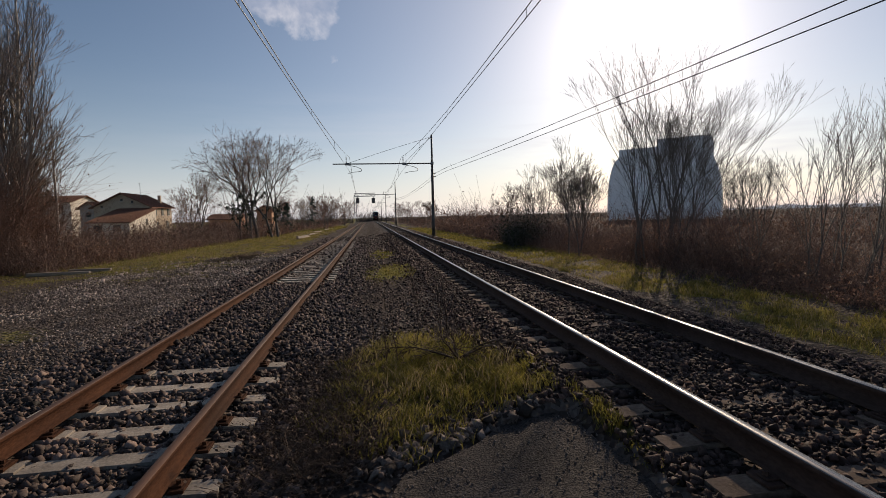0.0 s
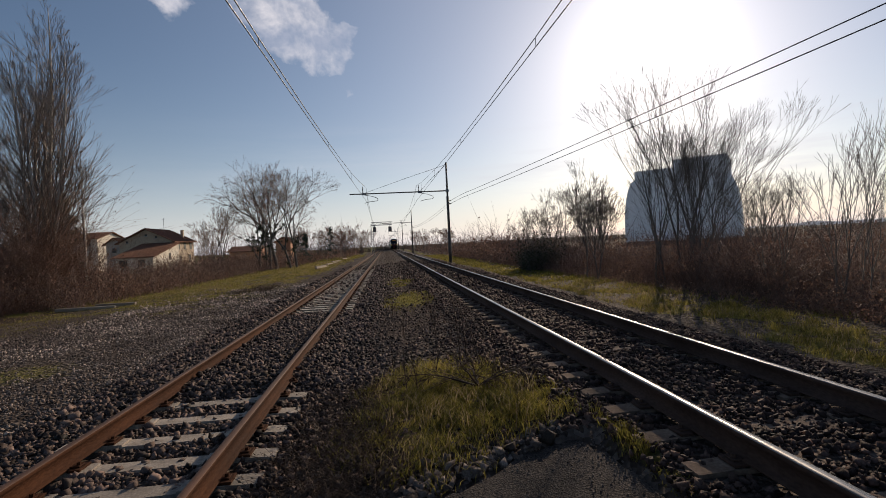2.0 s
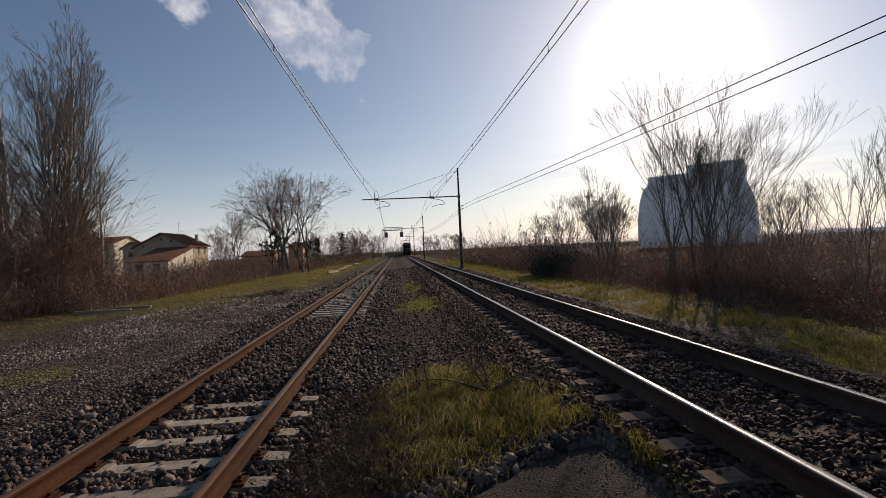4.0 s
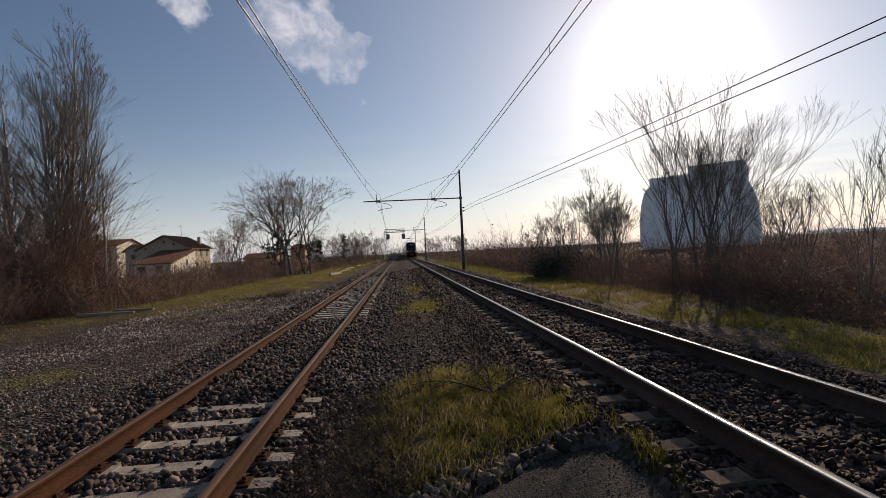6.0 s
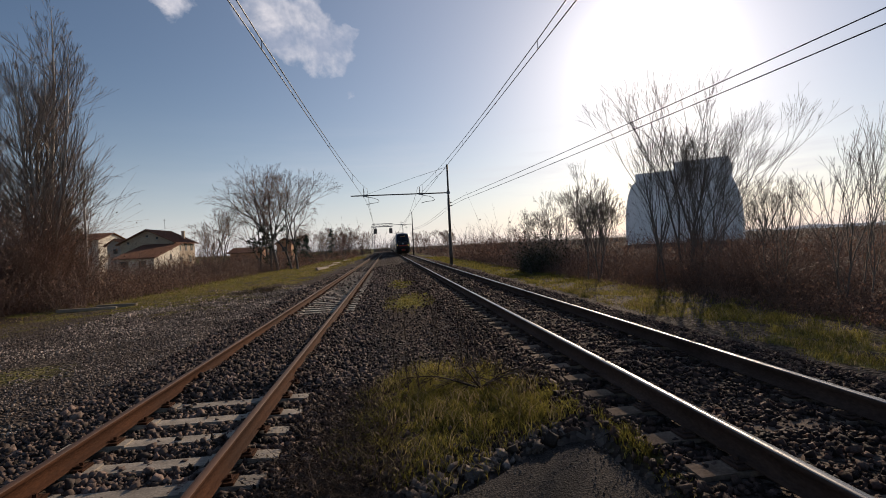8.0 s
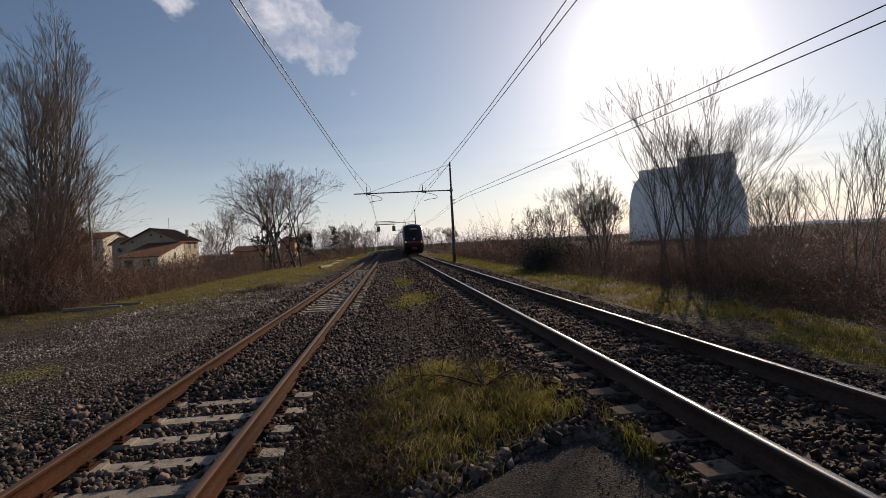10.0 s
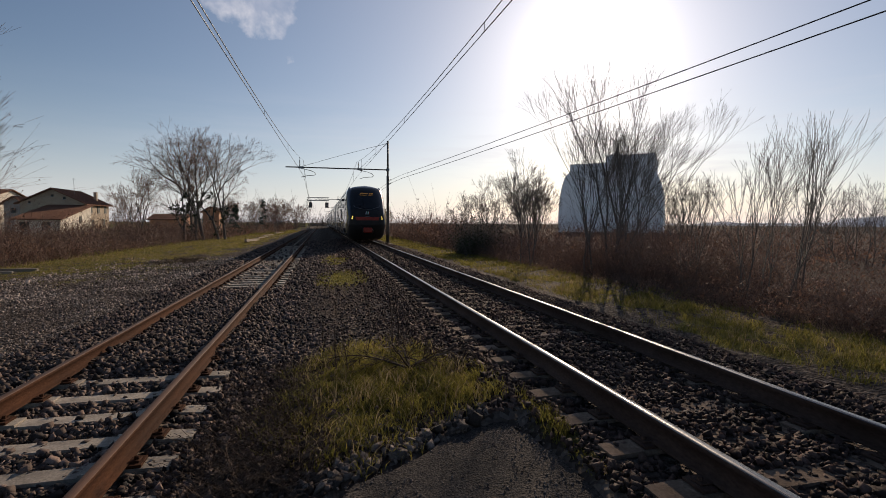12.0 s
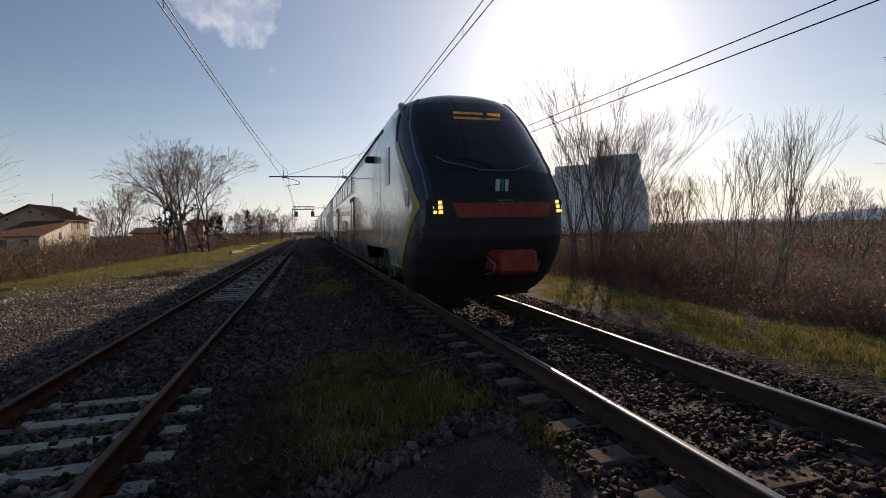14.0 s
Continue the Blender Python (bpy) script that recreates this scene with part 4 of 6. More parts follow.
def build_silo():
    """Grey clad hall whose end walls bulge like a jar, with a lower block beside it."""
    a = radians(40)
    th = empty("storage_hall", Matrix.Translation((145 * math.sin(a), 145 * math.cos(a), 0)) @ pose(0, 0, 0, 0, 0, -40))

    def extruded(xs_zs, ya, yb, name, label):
        bm = bmesh.new()
        front = [bm.verts.new((x, ya, z)) for x, z in xs_zs]
        back = [bm.verts.new((x, yb, z)) for x, z in xs_zs]
        bm.faces.new(front); bm.faces.new(back[::-1])
        n = len(front)
        for i in range(n):
            bm.faces.new((front[i], back[i], back[(i + 1) % n], front[(i + 1) % n]))
        bmesh.ops.recalc_face_normals(bm, faces=bm.faces)
        return part(name, bm, M_CLAD, th, label)

    def bulge(xa, za, xb, zb=3.5, n=14):
        # quarter round from the shoulder (xa, za) out to the foot (xb, zb)
        return [(xa + (xb - xa) * math.sin(t / n * math.pi / 2), zb + (za - zb) * math.cos(t / n * math.pi / 2)) for t in range(n + 1)]

    main = extruded([(-19.2, -1.6), (-19.2, 20.8), (-6.45, 20.8)] + bulge(-6.45, 16.0, -3.86) + [(-3.86, -1.6)], 0, 24, "main_hall", "tall block with a bulging side")
    low = extruded([(-32.6, -1.6)] + bulge(-29.4, 16.6, -32.6)[::-1] + [(-29.4, 19.1), (-19.25, 19.1), (-19.25, -1.6)], 1.2, 24, "side_block", "lower block with a bulging side")
    for i in range(8):
        z = 0.6 + i * 2.6
        part("seam", boxes((-19.15, -0.03, z, -6.5, 0.03, z + 0.06)), M_SEAM, main)
        if z < 18.6:
            part("seam", boxes((-29.3, 1.17, z, -19.3, 1.23, z + 0.06)), M_SEAM, low)
    for i in range(4):
        part("seam", boxes((-17.0 + i * 3.0, -0.035, -1.0, -16.95 + i * 3.0, 0.03, 20.7)), M_SEAM, main)
    part("roof_edge", boxes((-19.4, -0.2, 20.8, -6.25, 24.2, 21.0)), M_SEAM, main)
    tagged(th, "huge grey metal-clad storage hall with bulging sides", "hall")


build_silo()


# ---------------------------------------------------------------- far hills
def build_hills():
    rng = np.random.default_rng(12)
    az = np.radians(np.arange(34, 100, 0.5))
    top = np.interp(np.degrees(az), [34, 44, 50, 56, 62, 70, 84, 100], [2, 6, 18, 55, 100, 130, 110, 90]) + np.cumsum(rng.normal(0, 3.5, len(az)))
    rows = []
    for r, k in ((3300, 0.0), (3450, 0.55), (3600, 0.85), (3750, 1.0), (3900, 0.7)):
        rows.append(np.stack([np.sin(az) * r, np.cos(az) * r, -30 + (top + 30) * k * (1 + 0.12 * soft_noise(az * 40, az * 0 + r, 1.0, 3))], 1))
    n = len(az)
    i = (np.arange(4)[:, None] * n + np.arange(n - 1)[None]).ravel()
    me = mesh_of("backdrop", np.concatenate(rows), np.stack([i, i + 1, i + n + 1, i + n], 1), M_HAZED_HILL, True)
    tagged(new("backdrop", me), "wooded hills far away, distance haze painted in pale blue", "hills", kind="structure")


# pale blue-grey: the haze of the distance is painted into the hills' colour
M_HAZED_HILL = surface("hill_with_painted_haze", (0.46, 0.49, 0.54), (0.52, 0.55, 0.60), 0.004, 0.95, 0.0, 0.0, 0.02, spec=0.0)
build_hills()


# ---------------------------------------------------------------- trees and thickets
def limb(segs, rng, p, d, length, r, depth, spread, lift, kids, wob, ratio, droop):
    """Grows one limb in short pieces and its side shoots; kids: shoots for each piece, by depth."""
    n = (3, 4, 6, 9)[depth]
    step = length / n
    end = 0.22 if depth else 0.45
    r0 = r
    for i in range(n):
        d = d + rng.normal(0, wob, 3)
        d[2] += lift if depth else lift - droop
        d /= np.linalg.norm(d)
        q = p + d * step
        r1 = r * (1 - (1 - end) * (i + 1) / n)
        segs.append((*p, *q, r0, r1))
        p, r0 = q, r1
        if depth and (depth < 3 or i > 0):
            for _ in range(int(kids[depth] + rng.random())):
                side = rng.normal(0, 1, 3)
                side -= d * side.dot(d)
                side /= np.linalg.norm(side) + 1e-9
                nd = d + side * spread * rng.uniform(0.6, 1.3)
                nd /= np.linalg.norm(nd)
                limb(segs, rng, p - d * step * rng.random(), nd, length * ratio * rng.uniform(0.6, 1.25) * (1.1 - 0.55 * i / n), r0 * rng.uniform(0.4, 0.6), depth - 1, spread, lift, kids, wob, ratio, droop)


def bare_tree(x, y, height, seed, label, stems=1, spread=0.65, lift=0.04, kids=(0, 2.4, 1.6, 1.5), wob=0.09, lean=0.12, thick=0.02, bark=None, twig=None, depth=3, ivy=0.0, finest=0.004, ratio=0.5, droop=0.0, foot=0.2):
    """A leafless tree: stems from one foot, limbs, branches and twigs."""
    rng = np.random.default_rng(seed)
    g = float(ground_z(x, y))
    th = empty("tree", pose(x, y, g))
    segs, starts = [], []
    for s in range(stems):
        a = 6.283 * (s + rng.uniform(0, 0.7)) / stems
        tilt = lean * rng.uniform(0.3, 1.5)
        d = np.array([math.cos(a) * tilt, math.sin(a) * tilt, 1.0])
        p = np.array([math.cos(a) * foot * (stems > 1), math.sin(a) * foot * (stems > 1), -0.3])
        starts.append(len(segs))
        limb(segs, rng, p, d / np.linalg.norm(d), height * rng.uniform(0.65, 1.0), height * thick * rng.uniform(0.7, 1.1) / stems ** 0.35, depth, spread, lift, kids, wob, ratio, droop)
    s = np.array(segs)
    s[:, :6] *= height / s[:, 5].max()
    s[:, 6:] = np.maximum(s[:, 6:], finest)
    big = s[:, 6] > max(0.022, finest * 2)
    for i0, i1 in zip(starts, starts[1:] + [len(s)]):
        b = s[i0:i1][big[i0:i1]]
        if len(b):
            ob = new("trunk", mesh_of("trunk", *tubes(b, 6), bark or M_BARK, True)); ob.parent = th
    ob = new("crown", mesh_of("crown", *tubes(s[~big], 3), twig or M_TWIG)); ob.parent = th
    if ivy:
        b = s[big]
        pts = b[rng.integers(0, len(b), 2400), :3] + rng.normal(0, 0.2, (2400, 3))
        pts = pts[(pts[:, 2] < height * ivy) & (pts[:, 2] > 0.2)]
        iv = new("ivy", mesh_of("ivy", *flecks(pts, 0.13, rng), M_IVY)); iv.parent = th
        tagged(iv, "dark ivy on the trunk")
    return tagged(th, label, "tree")


def fork(segs, rng, p, d, length, r, level, angle, ratio, lift, droop):
    """A bough that bends a little, bears a side shoot and divides at its end, again and again down to the twigs."""
    d = d / np.linalg.norm(d)
    for k in range(2):
        d = d + rng.normal(0, 0.07, 3)
        d[2] += lift - (droop if level < 2 else 0.0)
        d /= np.linalg.norm(d)
        q = p + d * length * 0.5
        segs.append((*p, *q, r * (1 - 0.12 * k), r * (0.88 - 0.12 * k)))
        p = q
        if level and k == 0 and rng.random() < 0.6:
            side = np.cross(d, rng.normal(0, 1, 3))
            side /= np.linalg.norm(side) + 1e-9
            fork(segs, rng, p, d + side * math.tan(angle * 1.5), length * 0.55, r * 0.4, max(level - 3, 0), angle, ratio, lift, droop)
    if level == 0:
        return
    n = 3 if rng.random() < 0.3 else 2
    ref = np.cross(d, rng.normal(0, 1, 3)); ref /= np.linalg.norm(ref) + 1e-9
    oth = np.cross(d, ref)
    turn = rng.uniform(0, 6.283)
    for i in range(n):
        t = turn + 6.283 * i / n + rng.normal(0, 0.3)
        w = math.tan(angle * rng.uniform(0.45, 1.35))
        nd = d + (ref * math.cos(t) + oth * math.sin(t)) * w
        fork(segs, rng, p, nd, length * ratio * rng.uniform(0.72, 1.14), r * (0.66 if n == 2 else 0.58), level - 1, angle, ratio, lift, droop)


def forked_tree(x, y, height, seed, label, stems=1, levels=7, angle=24.0, ratio=0.80, lift=0.04, droop=0.0, lean=0.15, thick=0.018, foot=0.2, bark=None, twig=None, finest=0.008, trunk=1.0, ivy=0.0, flat=1.0):
    """A leafless tree with a rounded crown: each stem divides level by level."""
    rng = np.random.default_rng(seed)
    th = empty("tree", pose(x, y, float(ground_z(x, y))))
    segs, starts = [], []
    for k in range(stems):
        a = 6.283 * (k + rng.uniform(0, 0.6)) / stems
        tilt = lean * rng.uniform(0.5, 1.3) * (stems > 1)
        d = np.array([math.cos(a) * tilt, math.sin(a) * tilt * flat, 1.0])
        p = np.array([math.cos(a) * foot * (stems > 1), math.sin(a) * foot * (stems > 1), -0.3])
        starts.append(len(segs))
        fork(segs, rng, p, d, trunk * rng.uniform(0.8, 1.15), thick * height * 0.2 * rng.uniform(0.75, 1.1), levels, radians(angle), ratio, lift, droop)
    c = np.array(segs)
    k = height / c[:, 5].max()
    c[:, :6] *= k
    c[:, 6:] *= 5.0
    c[:, 6:] = np.maximum(c[:, 6:], finest)
    big = c[:, 6] > max(0.024, finest * 2)
    for i0, i1 in zip(starts, starts[1:] + [len(c)]):
        part_of = c[i0:i1][big[i0:i1]]
        if len(part_of):
            ob = new("trunk", mesh_of("trunk", *tubes(part_of, 6), bark or M_BARK, True)); ob.parent = th
    ob = new("crown", mesh_of("crown", *tubes(c[~big], 3), twig or M_TWIG)); ob.parent = th
    if ivy:
        low = c[big]
        pts = low[rng.integers(0, len(low), 2600), :3] + rng.normal(0, 0.16, (2600, 3))
        pts = pts[(pts[:, 2] < height * ivy) & (pts[:, 2] > 0.2)]
        if len(pts):
            iv = new("ivy", mesh_of("ivy", *flecks(pts, 0.12, rng), M_IVY)); iv.parent = th
            tagged(iv, "dark ivy on the trunk")
    return tagged(th, label, "tree")


def poplar_tree(x, y, height, seed, label, stems=3, finest=0.0065, width=0.33, lean=0.03):
    """A leafless poplar: pale leaders that run up to the top, steep boughs all along them, short near the tip."""
    rng = np.random.default_rng(seed)
    th = empty("tree", pose(x, y, float(ground_z(x, y))))
    twigs = []
    for k in range(stems):
        a = 6.283 * k / stems + rng.uniform(0, 1.0)
        top = height * (1.0 if k == 0 else rng.uniform(0.72, 0.93))
        p = np.array([math.cos(a) * 0.25, math.sin(a) * 0.25, -0.3]) * (stems > 1)
        d = np.array([math.cos(a) * lean * (1 + k), math.sin(a) * lean * (1 + k), 1.0])
        leader, n = [], 26
        for i in range(n):
            t = (i + 1) / n
            d = d + np.append(rng.normal(0, 0.018, 2), 0.03); d /= np.linalg.norm(d)
            q = p + d * top / n
            r0, r1 = (0.0105 * top * (1 - v) ** 0.9 + 0.012 for v in (i / n, t))
            leader.append((*p, *q, r0, r1))
            p = q
            if t > 0.13:
                for _ in range(1 + (rng.random() < 0.65)):
                    b = rng.uniform(0, 6.283)
                    out = math.tan(radians(rng.uniform(26, 48) * (1.1 - 0.4 * t)))
                    nd = np.array([math.cos(b) * out, math.sin(b) * out, 1.0])
                    reach = height * width * (0.42 + 1.1 * t - 1.35 * t * t) * rng.uniform(0.55, 1.15)
                    fork(twigs, rng, p - d * rng.random() * top / n, nd, reach * 0.36, r1 * 0.42, 2 if reach < 1.3 else 3 if reach < 2.2 else 4, radians(14), 0.80, 0.07, 0.0)
        ob = new("trunk", mesh_of("trunk", *tubes(leader, 7), M_PALEBARK, True)); ob.parent = th
    c = np.array(twigs)
    c[:, 6:] = np.maximum(c[:, 6:], finest)
    ob = new("crown", mesh_of("crown", *tubes(c, 3), M_TWIGGREY)); ob.parent = th
    return tagged(th, label, "tree")


def build_trees():
    # poplars with steep boughs beside the gravel field
    poplar_tree(-18.1, 28.0, 16.4, 20, "tall leafless poplar with pale upright stems", 6, width=0.40, lean=0.028)
    poplar_tree(-16.9, 28.8, 8.6, 21, "small leafless poplar with thin boughs", 2, width=0.34, lean=0.08)
    poplar_tree(-21.4, 28.5, 13.5, 22, "leafless poplar with pale upright stems", 4, width=0.38)
    poplar_tree(-23.6, 29.5, 13.0, 23, "leafless poplar with pale upright stems", 2)
    # the group of large round trees at the hedge
    willow = dict(angle=25.0, ratio=0.79, lift=0.03, droop=0.12, trunk=1.25, thick=0.014, twig=M_TWIG, finest=0.0095, ivy=0.36)
    forked_tree(-14.9, 62, 13.4, 40, "large leafless tree with a round crown and ivy", stems=2, levels=8, lean=0.16, **willow)
    forked_tree(-13.0, 60, 15.0, 41, "large leafless tree with a round reddish crown", stems=2, levels=8, lean=0.12, **willow)
    forked_tree(-11.0, 61, 12.4, 42, "large leafless tree with hanging twigs", stems=2, levels=8, lean=0.28, **willow)
    for i, (x, y, h) in enumerate([(-23.1, 70, 9.8), (-27.0, 80, 7.5), (-34.0, 95, 6.5)]):
        forked_tree(x, y, h, 50 + i, "leafless tree between the houses and the hedge", stems=2, levels=7, angle=20.0, lift=0.04, lean=0.18, thick=0.012, finest=0.011)
    # trees in the brambles beside the main track
    young = dict(angle=13.5, ratio=0.81, lift=0.045, thick=0.0062, bark=M_BARK, twig=M_BARK, finest=0.0036, foot=0.35)
    for i, (x, y, h, st, ln) in enumerate([(11.6, 18.4, 8.8, 5, 0.20), (13.2, 18.8, 7.8, 4, 0.06), (12.4, 19.8, 10.4, 2, 0.06), (9.9, 22.0, 5.8, 3, 0.16)]):
        forked_tree(x, y, h, 160 + i, "many-stemmed leafless tree in the brambles", stems=st, levels=7, lean=ln, **young)
    forked_tree(12.3, 11.0, 5.5, 70, "fan of slender leafless saplings in the brambles", stems=9, levels=5, lean=0.12, angle=11.0, ratio=0.80, lift=0.035, thick=0.0050, foot=0.5, bark=M_BARK, twig=M_BARK, finest=0.003)
    forked_tree(11.9, 13.6, 4.0, 71, "low slender leafless sapling in the brambles", stems=4, levels=4, lean=0.2, angle=13.0, ratio=0.86, lift=0.05, thick=0.006, bark=M_BARK, twig=M_BARK, finest=0.004)
    bare_tree(15.4, 8.6, 6.6, 72, "young leafless tree with a straight single stem", stems=1, spread=0.85, lean=0.05, thick=0.0105, foot=0.1, lift=0.07, kids=(0, 1.0, 1.4, 2.0), bark=M_BARK, twig=M_BARK, wob=0.03, ratio=0.42, finest=0.004)
    forked_tree(31.0, 22.0, 5.4, 73, "dense rounded leafless bush beyond the brambles", stems=9, levels=6, lean=0.4, angle=16.0, thick=0.008, foot=0.8, bark=M_BARK, twig=M_BARK, finest=0.006)
    forked_tree(22.5, 26.0, 4.4, 74, "thin leafless sapling beyond the brambles", stems=4, levels=4, lean=0.2, angle=14.0, thick=0.006, bark=M_BARK, twig=M_BARK, finest=0.005)
    for i, (x, y, h, st) in enumerate([(24.4, 70, 10.0, 3), (27.0, 72, 9.4, 2), (22.4, 73, 7.6, 2), (19.9, 45, 8.8, 4), (21.2, 46.5, 7.0, 3), (66.9, 80, 12.4, 3), (71.2, 81, 12.0, 3), (69.0, 84, 10.0, 2)]):
        forked_tree(x, y, h, 80 + i, "rounded leafless tree standing in scrub", stems=st, levels=7, angle=18.0, ratio=0.80, lift=0.04, lean=0.2, thick=0.010, bark=M_BARK, twig=M_TWIGGREY, finest=0.011)
    # the far end of the line
    for i, (x, y, h) in enumerate([(-9.5, 118, 8.5), (-8.2, 100, 6.0), (-10.5, 128, 8.0), (-14.5, 130, 8.0), (-11.5, 145, 9.0), (-16, 150, 9), (-24, 135, 9), (-13, 112, 7.5), (-6.5, 135, 7.5), (-17, 105, 7.5), (-20, 120, 9), (-5.8, 160, 8), (-8.0, 150, 7), (11, 150, 7), (10.5, 128, 6.5), (10.5, 170, 7), (14, 120, 6), (12, 190, 8), (13, 98, 5.5), (16, 140, 7)]):
        forked_tree(x, y, h, 100 + i, "leafless tree near the far end of the line", stems=2, levels=6, angle=21.0, lean=0.2, thick=0.012, finest=0.017)


build_trees()


def conifer(x, y, h, seed, width, label, gappy=False):
    rng = np.random.default_rng(seed)
    th = empty("conifer", pose(x, y, float(ground_z(x, y))))
    part("trunk", rod(bmesh.new(), (0, 0, -0.2), (0, 0, h), 0.02 * h, 0.02, 7), M_BARK, th)
    pts, segs = [], []
    for i in range(int(h * (5 if gappy else 9))):
        z = h * rng.uniform(0.12, 0.98)
        a = rng.uniform(0, 6.28)
        ln = width * (1.02 - z / h) * rng.uniform(0.6, 1.1) + 0.12
        e = np.array([math.cos(a) * ln, math.sin(a) * ln, z - 0.12 * ln])
        segs.append((0, 0, z, *e, 0.03, 0.01))
        t = rng.uniform(0.15, 1.0, (30, 1))
        pts.append(np.array([[0, 0, z]]) * (1 - t) + e[None] * t + rng.normal(0, 0.07 * h / 6, (30, 3)))
    ob = new("branches", mesh_of("branches", *tubes(segs, 3), M_BARK)); ob.parent = th
    ob = new("needles", mesh_of("needles", *flecks(np.concatenate(pts), 0.13, rng), M_FIR)); ob.parent = th
    tagged(th, label, "conifer")


conifer(-13.2, 82, 5.0, 1, 1.8, "dark green young conifer above the hedge")
conifer(-12.4, 112, 7.2, 2, 2.6, "dark gappy cedar near the far houses", True)
conifer(-18.8, 31, 6.2, 3, 2.0, "dark evergreen behind the poplar stems")


def thicket(name, label, spots, n_stems, height, seed, leaf_n, leaf=0.045, stem_r=0.006, lean=0.5, mat=None, leafmat=None, pieces=4):
    """Tangled bramble: arching stems and dead leaves over an area. spots: boxes x0, y0, x1, y1, share, height factor."""
    rng = np.random.default_rng(seed)
    segs, leaves = [], []
    for x0, y0, x1, y1, share, hf in spots:
        n = int(n_stems * share)
        p = np.stack([rng.uniform(x0, x1, n), rng.uniform(y0, y1, n), np.zeros(n)], 1)
        p[:, 2] = ground_z(p[:, 0], p[:, 1]) - 0.03
        lump = 0.74 + 0.45 * soft_noise(p[:, 0], p[:, 1], 2.2, seed) + 0.4 * soft_noise(p[:, 0], p[:, 1], 7.0, seed + 3)
        h = height * hf * np.minimum(rng.gamma(7, 1 / 7, n), 1.4) * np.clip(lump, 0.25, 1.6)
        a = rng.uniform(0, 6.28, n)
        d = np.stack([np.cos(a) * lean, np.sin(a) * lean, np.ones(n)], 1) * rng.uniform(0.7, 1.2, (n, 1))
        r = stem_r * np.ones(n)
        for k in range(pieces):
            q = p + d * (h / pieces)[:, None]
            segs.append(np.concatenate([p, q, r[:, None], (r * 0.8)[:, None]], 1))
            m = rng.random(n) < leaf_n * share / n / pieces if leaf_n * share < n * pieces else np.ones(n, bool)
            reps = max(1, round(leaf_n * share / (n * pieces)))
            for _ in range(reps):
                t = rng.random((n, 1))
                leaves.append((p * (1 - t) + q * t + rng.normal(0, 0.09, (n, 3)))[m])
            p = q
            d = d + rng.normal(0, 0.28, (n, 3)); d[:, 2] -= 0.22
            r = r * 0.8
    v1, f1 = tubes(np.concatenate(segs), 3)
    th = new(name, mesh_of(name, v1, f1, mat or M_BRAMBLE))
    tagged(th, label, "thicket", kind="stuff")
    lv = np.concatenate(leaves)
    ob = new("dead_leaves", mesh_of("dead_leaves", *flecks(lv, leaf, rng), leafmat or M_DEADLEAF)); ob.parent = th
    tagged(ob, "withered brown leaves", kind="stuff")


def build_thickets():
    thicket("hedge", "tangled brown bramble hedge beside the gravel", [(-24, 18.0, -15.8, 25, 0.24, 1.0), (-22, 23.0, -13.6, 32, 0.34, 0.8), (-22, 31, -13.4, 46, 0.28, 0.68), (-22, 45, -12.8, 64, 0.22, 0.75)],
            9000, 2.7, 1, 40000, 0.05, 0.008, pieces=3)
    thicket("hedge", "tall willow scrub with orange-brown shoots", [(-22.5, 22.5, -18.0, 28, 0.5, 1.0), (-18.8, 25.0, -16.8, 29, 0.5, 1.0)], 5400, 4.9, 2, 26000, 0.05, 0.010, lean=0.2, mat=M_TWIG)
    thicket("hedge", "low scrub along the edge of the field", [(-24, 62, -11.5, 90, 0.5, 1.0), (-40, 66, -18, 96, 0.4, 1.3), (-18, 90, -7.6, 170, 0.35, 1.1)], 4200, 2.3, 3, 16000, 0.10, 0.018, pieces=3)
    thicket("brambles", "low brown weeds at the edge of the verge", [(9.6, 12, 11.2, 44, 0.6, 1.0), (9.9, 4, 11.2, 12, 0.4, 1.0)], 4600, 0.55, 8, 9000, 0.032, 0.005, pieces=3)
    thicket("brambles", "dense brown bramble thicket behind the verge", [(10.8, 3.0, 14, 12, 0.16, 0.52), (10.8, 12, 15, 24, 0.34, 0.80), (13.6, 5, 25, 24, 0.20, 0.46), (10.2, 24, 16, 42, 0.26, 0.95)],
            9500, 2.2, 4, 42000, 0.036, 0.007, pieces=3)
    thicket("brambles", "dense brown scrub on the waste ground", [(9.6, 40, 18, 75, 0.32, 1.15), (15, 24, 45, 60, 0.36, 0.85), (24, 12, 60, 34, 0.12, 0.40), (8.6, 75, 30, 190, 0.34, 1.15), (45, 34, 110, 110, 0.3, 0.8)],
            5800, 2.9, 5, 22000, 0.10, 0.016, pieces=3)
    thicket("far_woods", "distant belt of bare trees along the horizon", [(16, 190, 160, 260, 0.45, 0.8), (-60, 185, -7, 230, 0.3, 1.35), (110, 90, 260, 200, 0.3, 0.7), (-160, 150, -60, 230, 0.25, 0.9), (-7, 250, 15, 300, 0.12, 0.9)],
            4200, 7.5, 6, 16000, 0.22, 0.045, lean=0.22, mat=M_BARK, leafmat=M_TWIG, pieces=3)
    # rounded evergreen shrub by the verge
    thicket("shrub", "dense dark rounded shrub at the verge", [(9.0, 30.0, 11.2, 32.4, 1.0, 1.0)], 900, 1.9, 9, 9000, 0.06, 0.01, lean=0.35, mat=M_BARK, leafmat=M_IVY)


build_thickets()


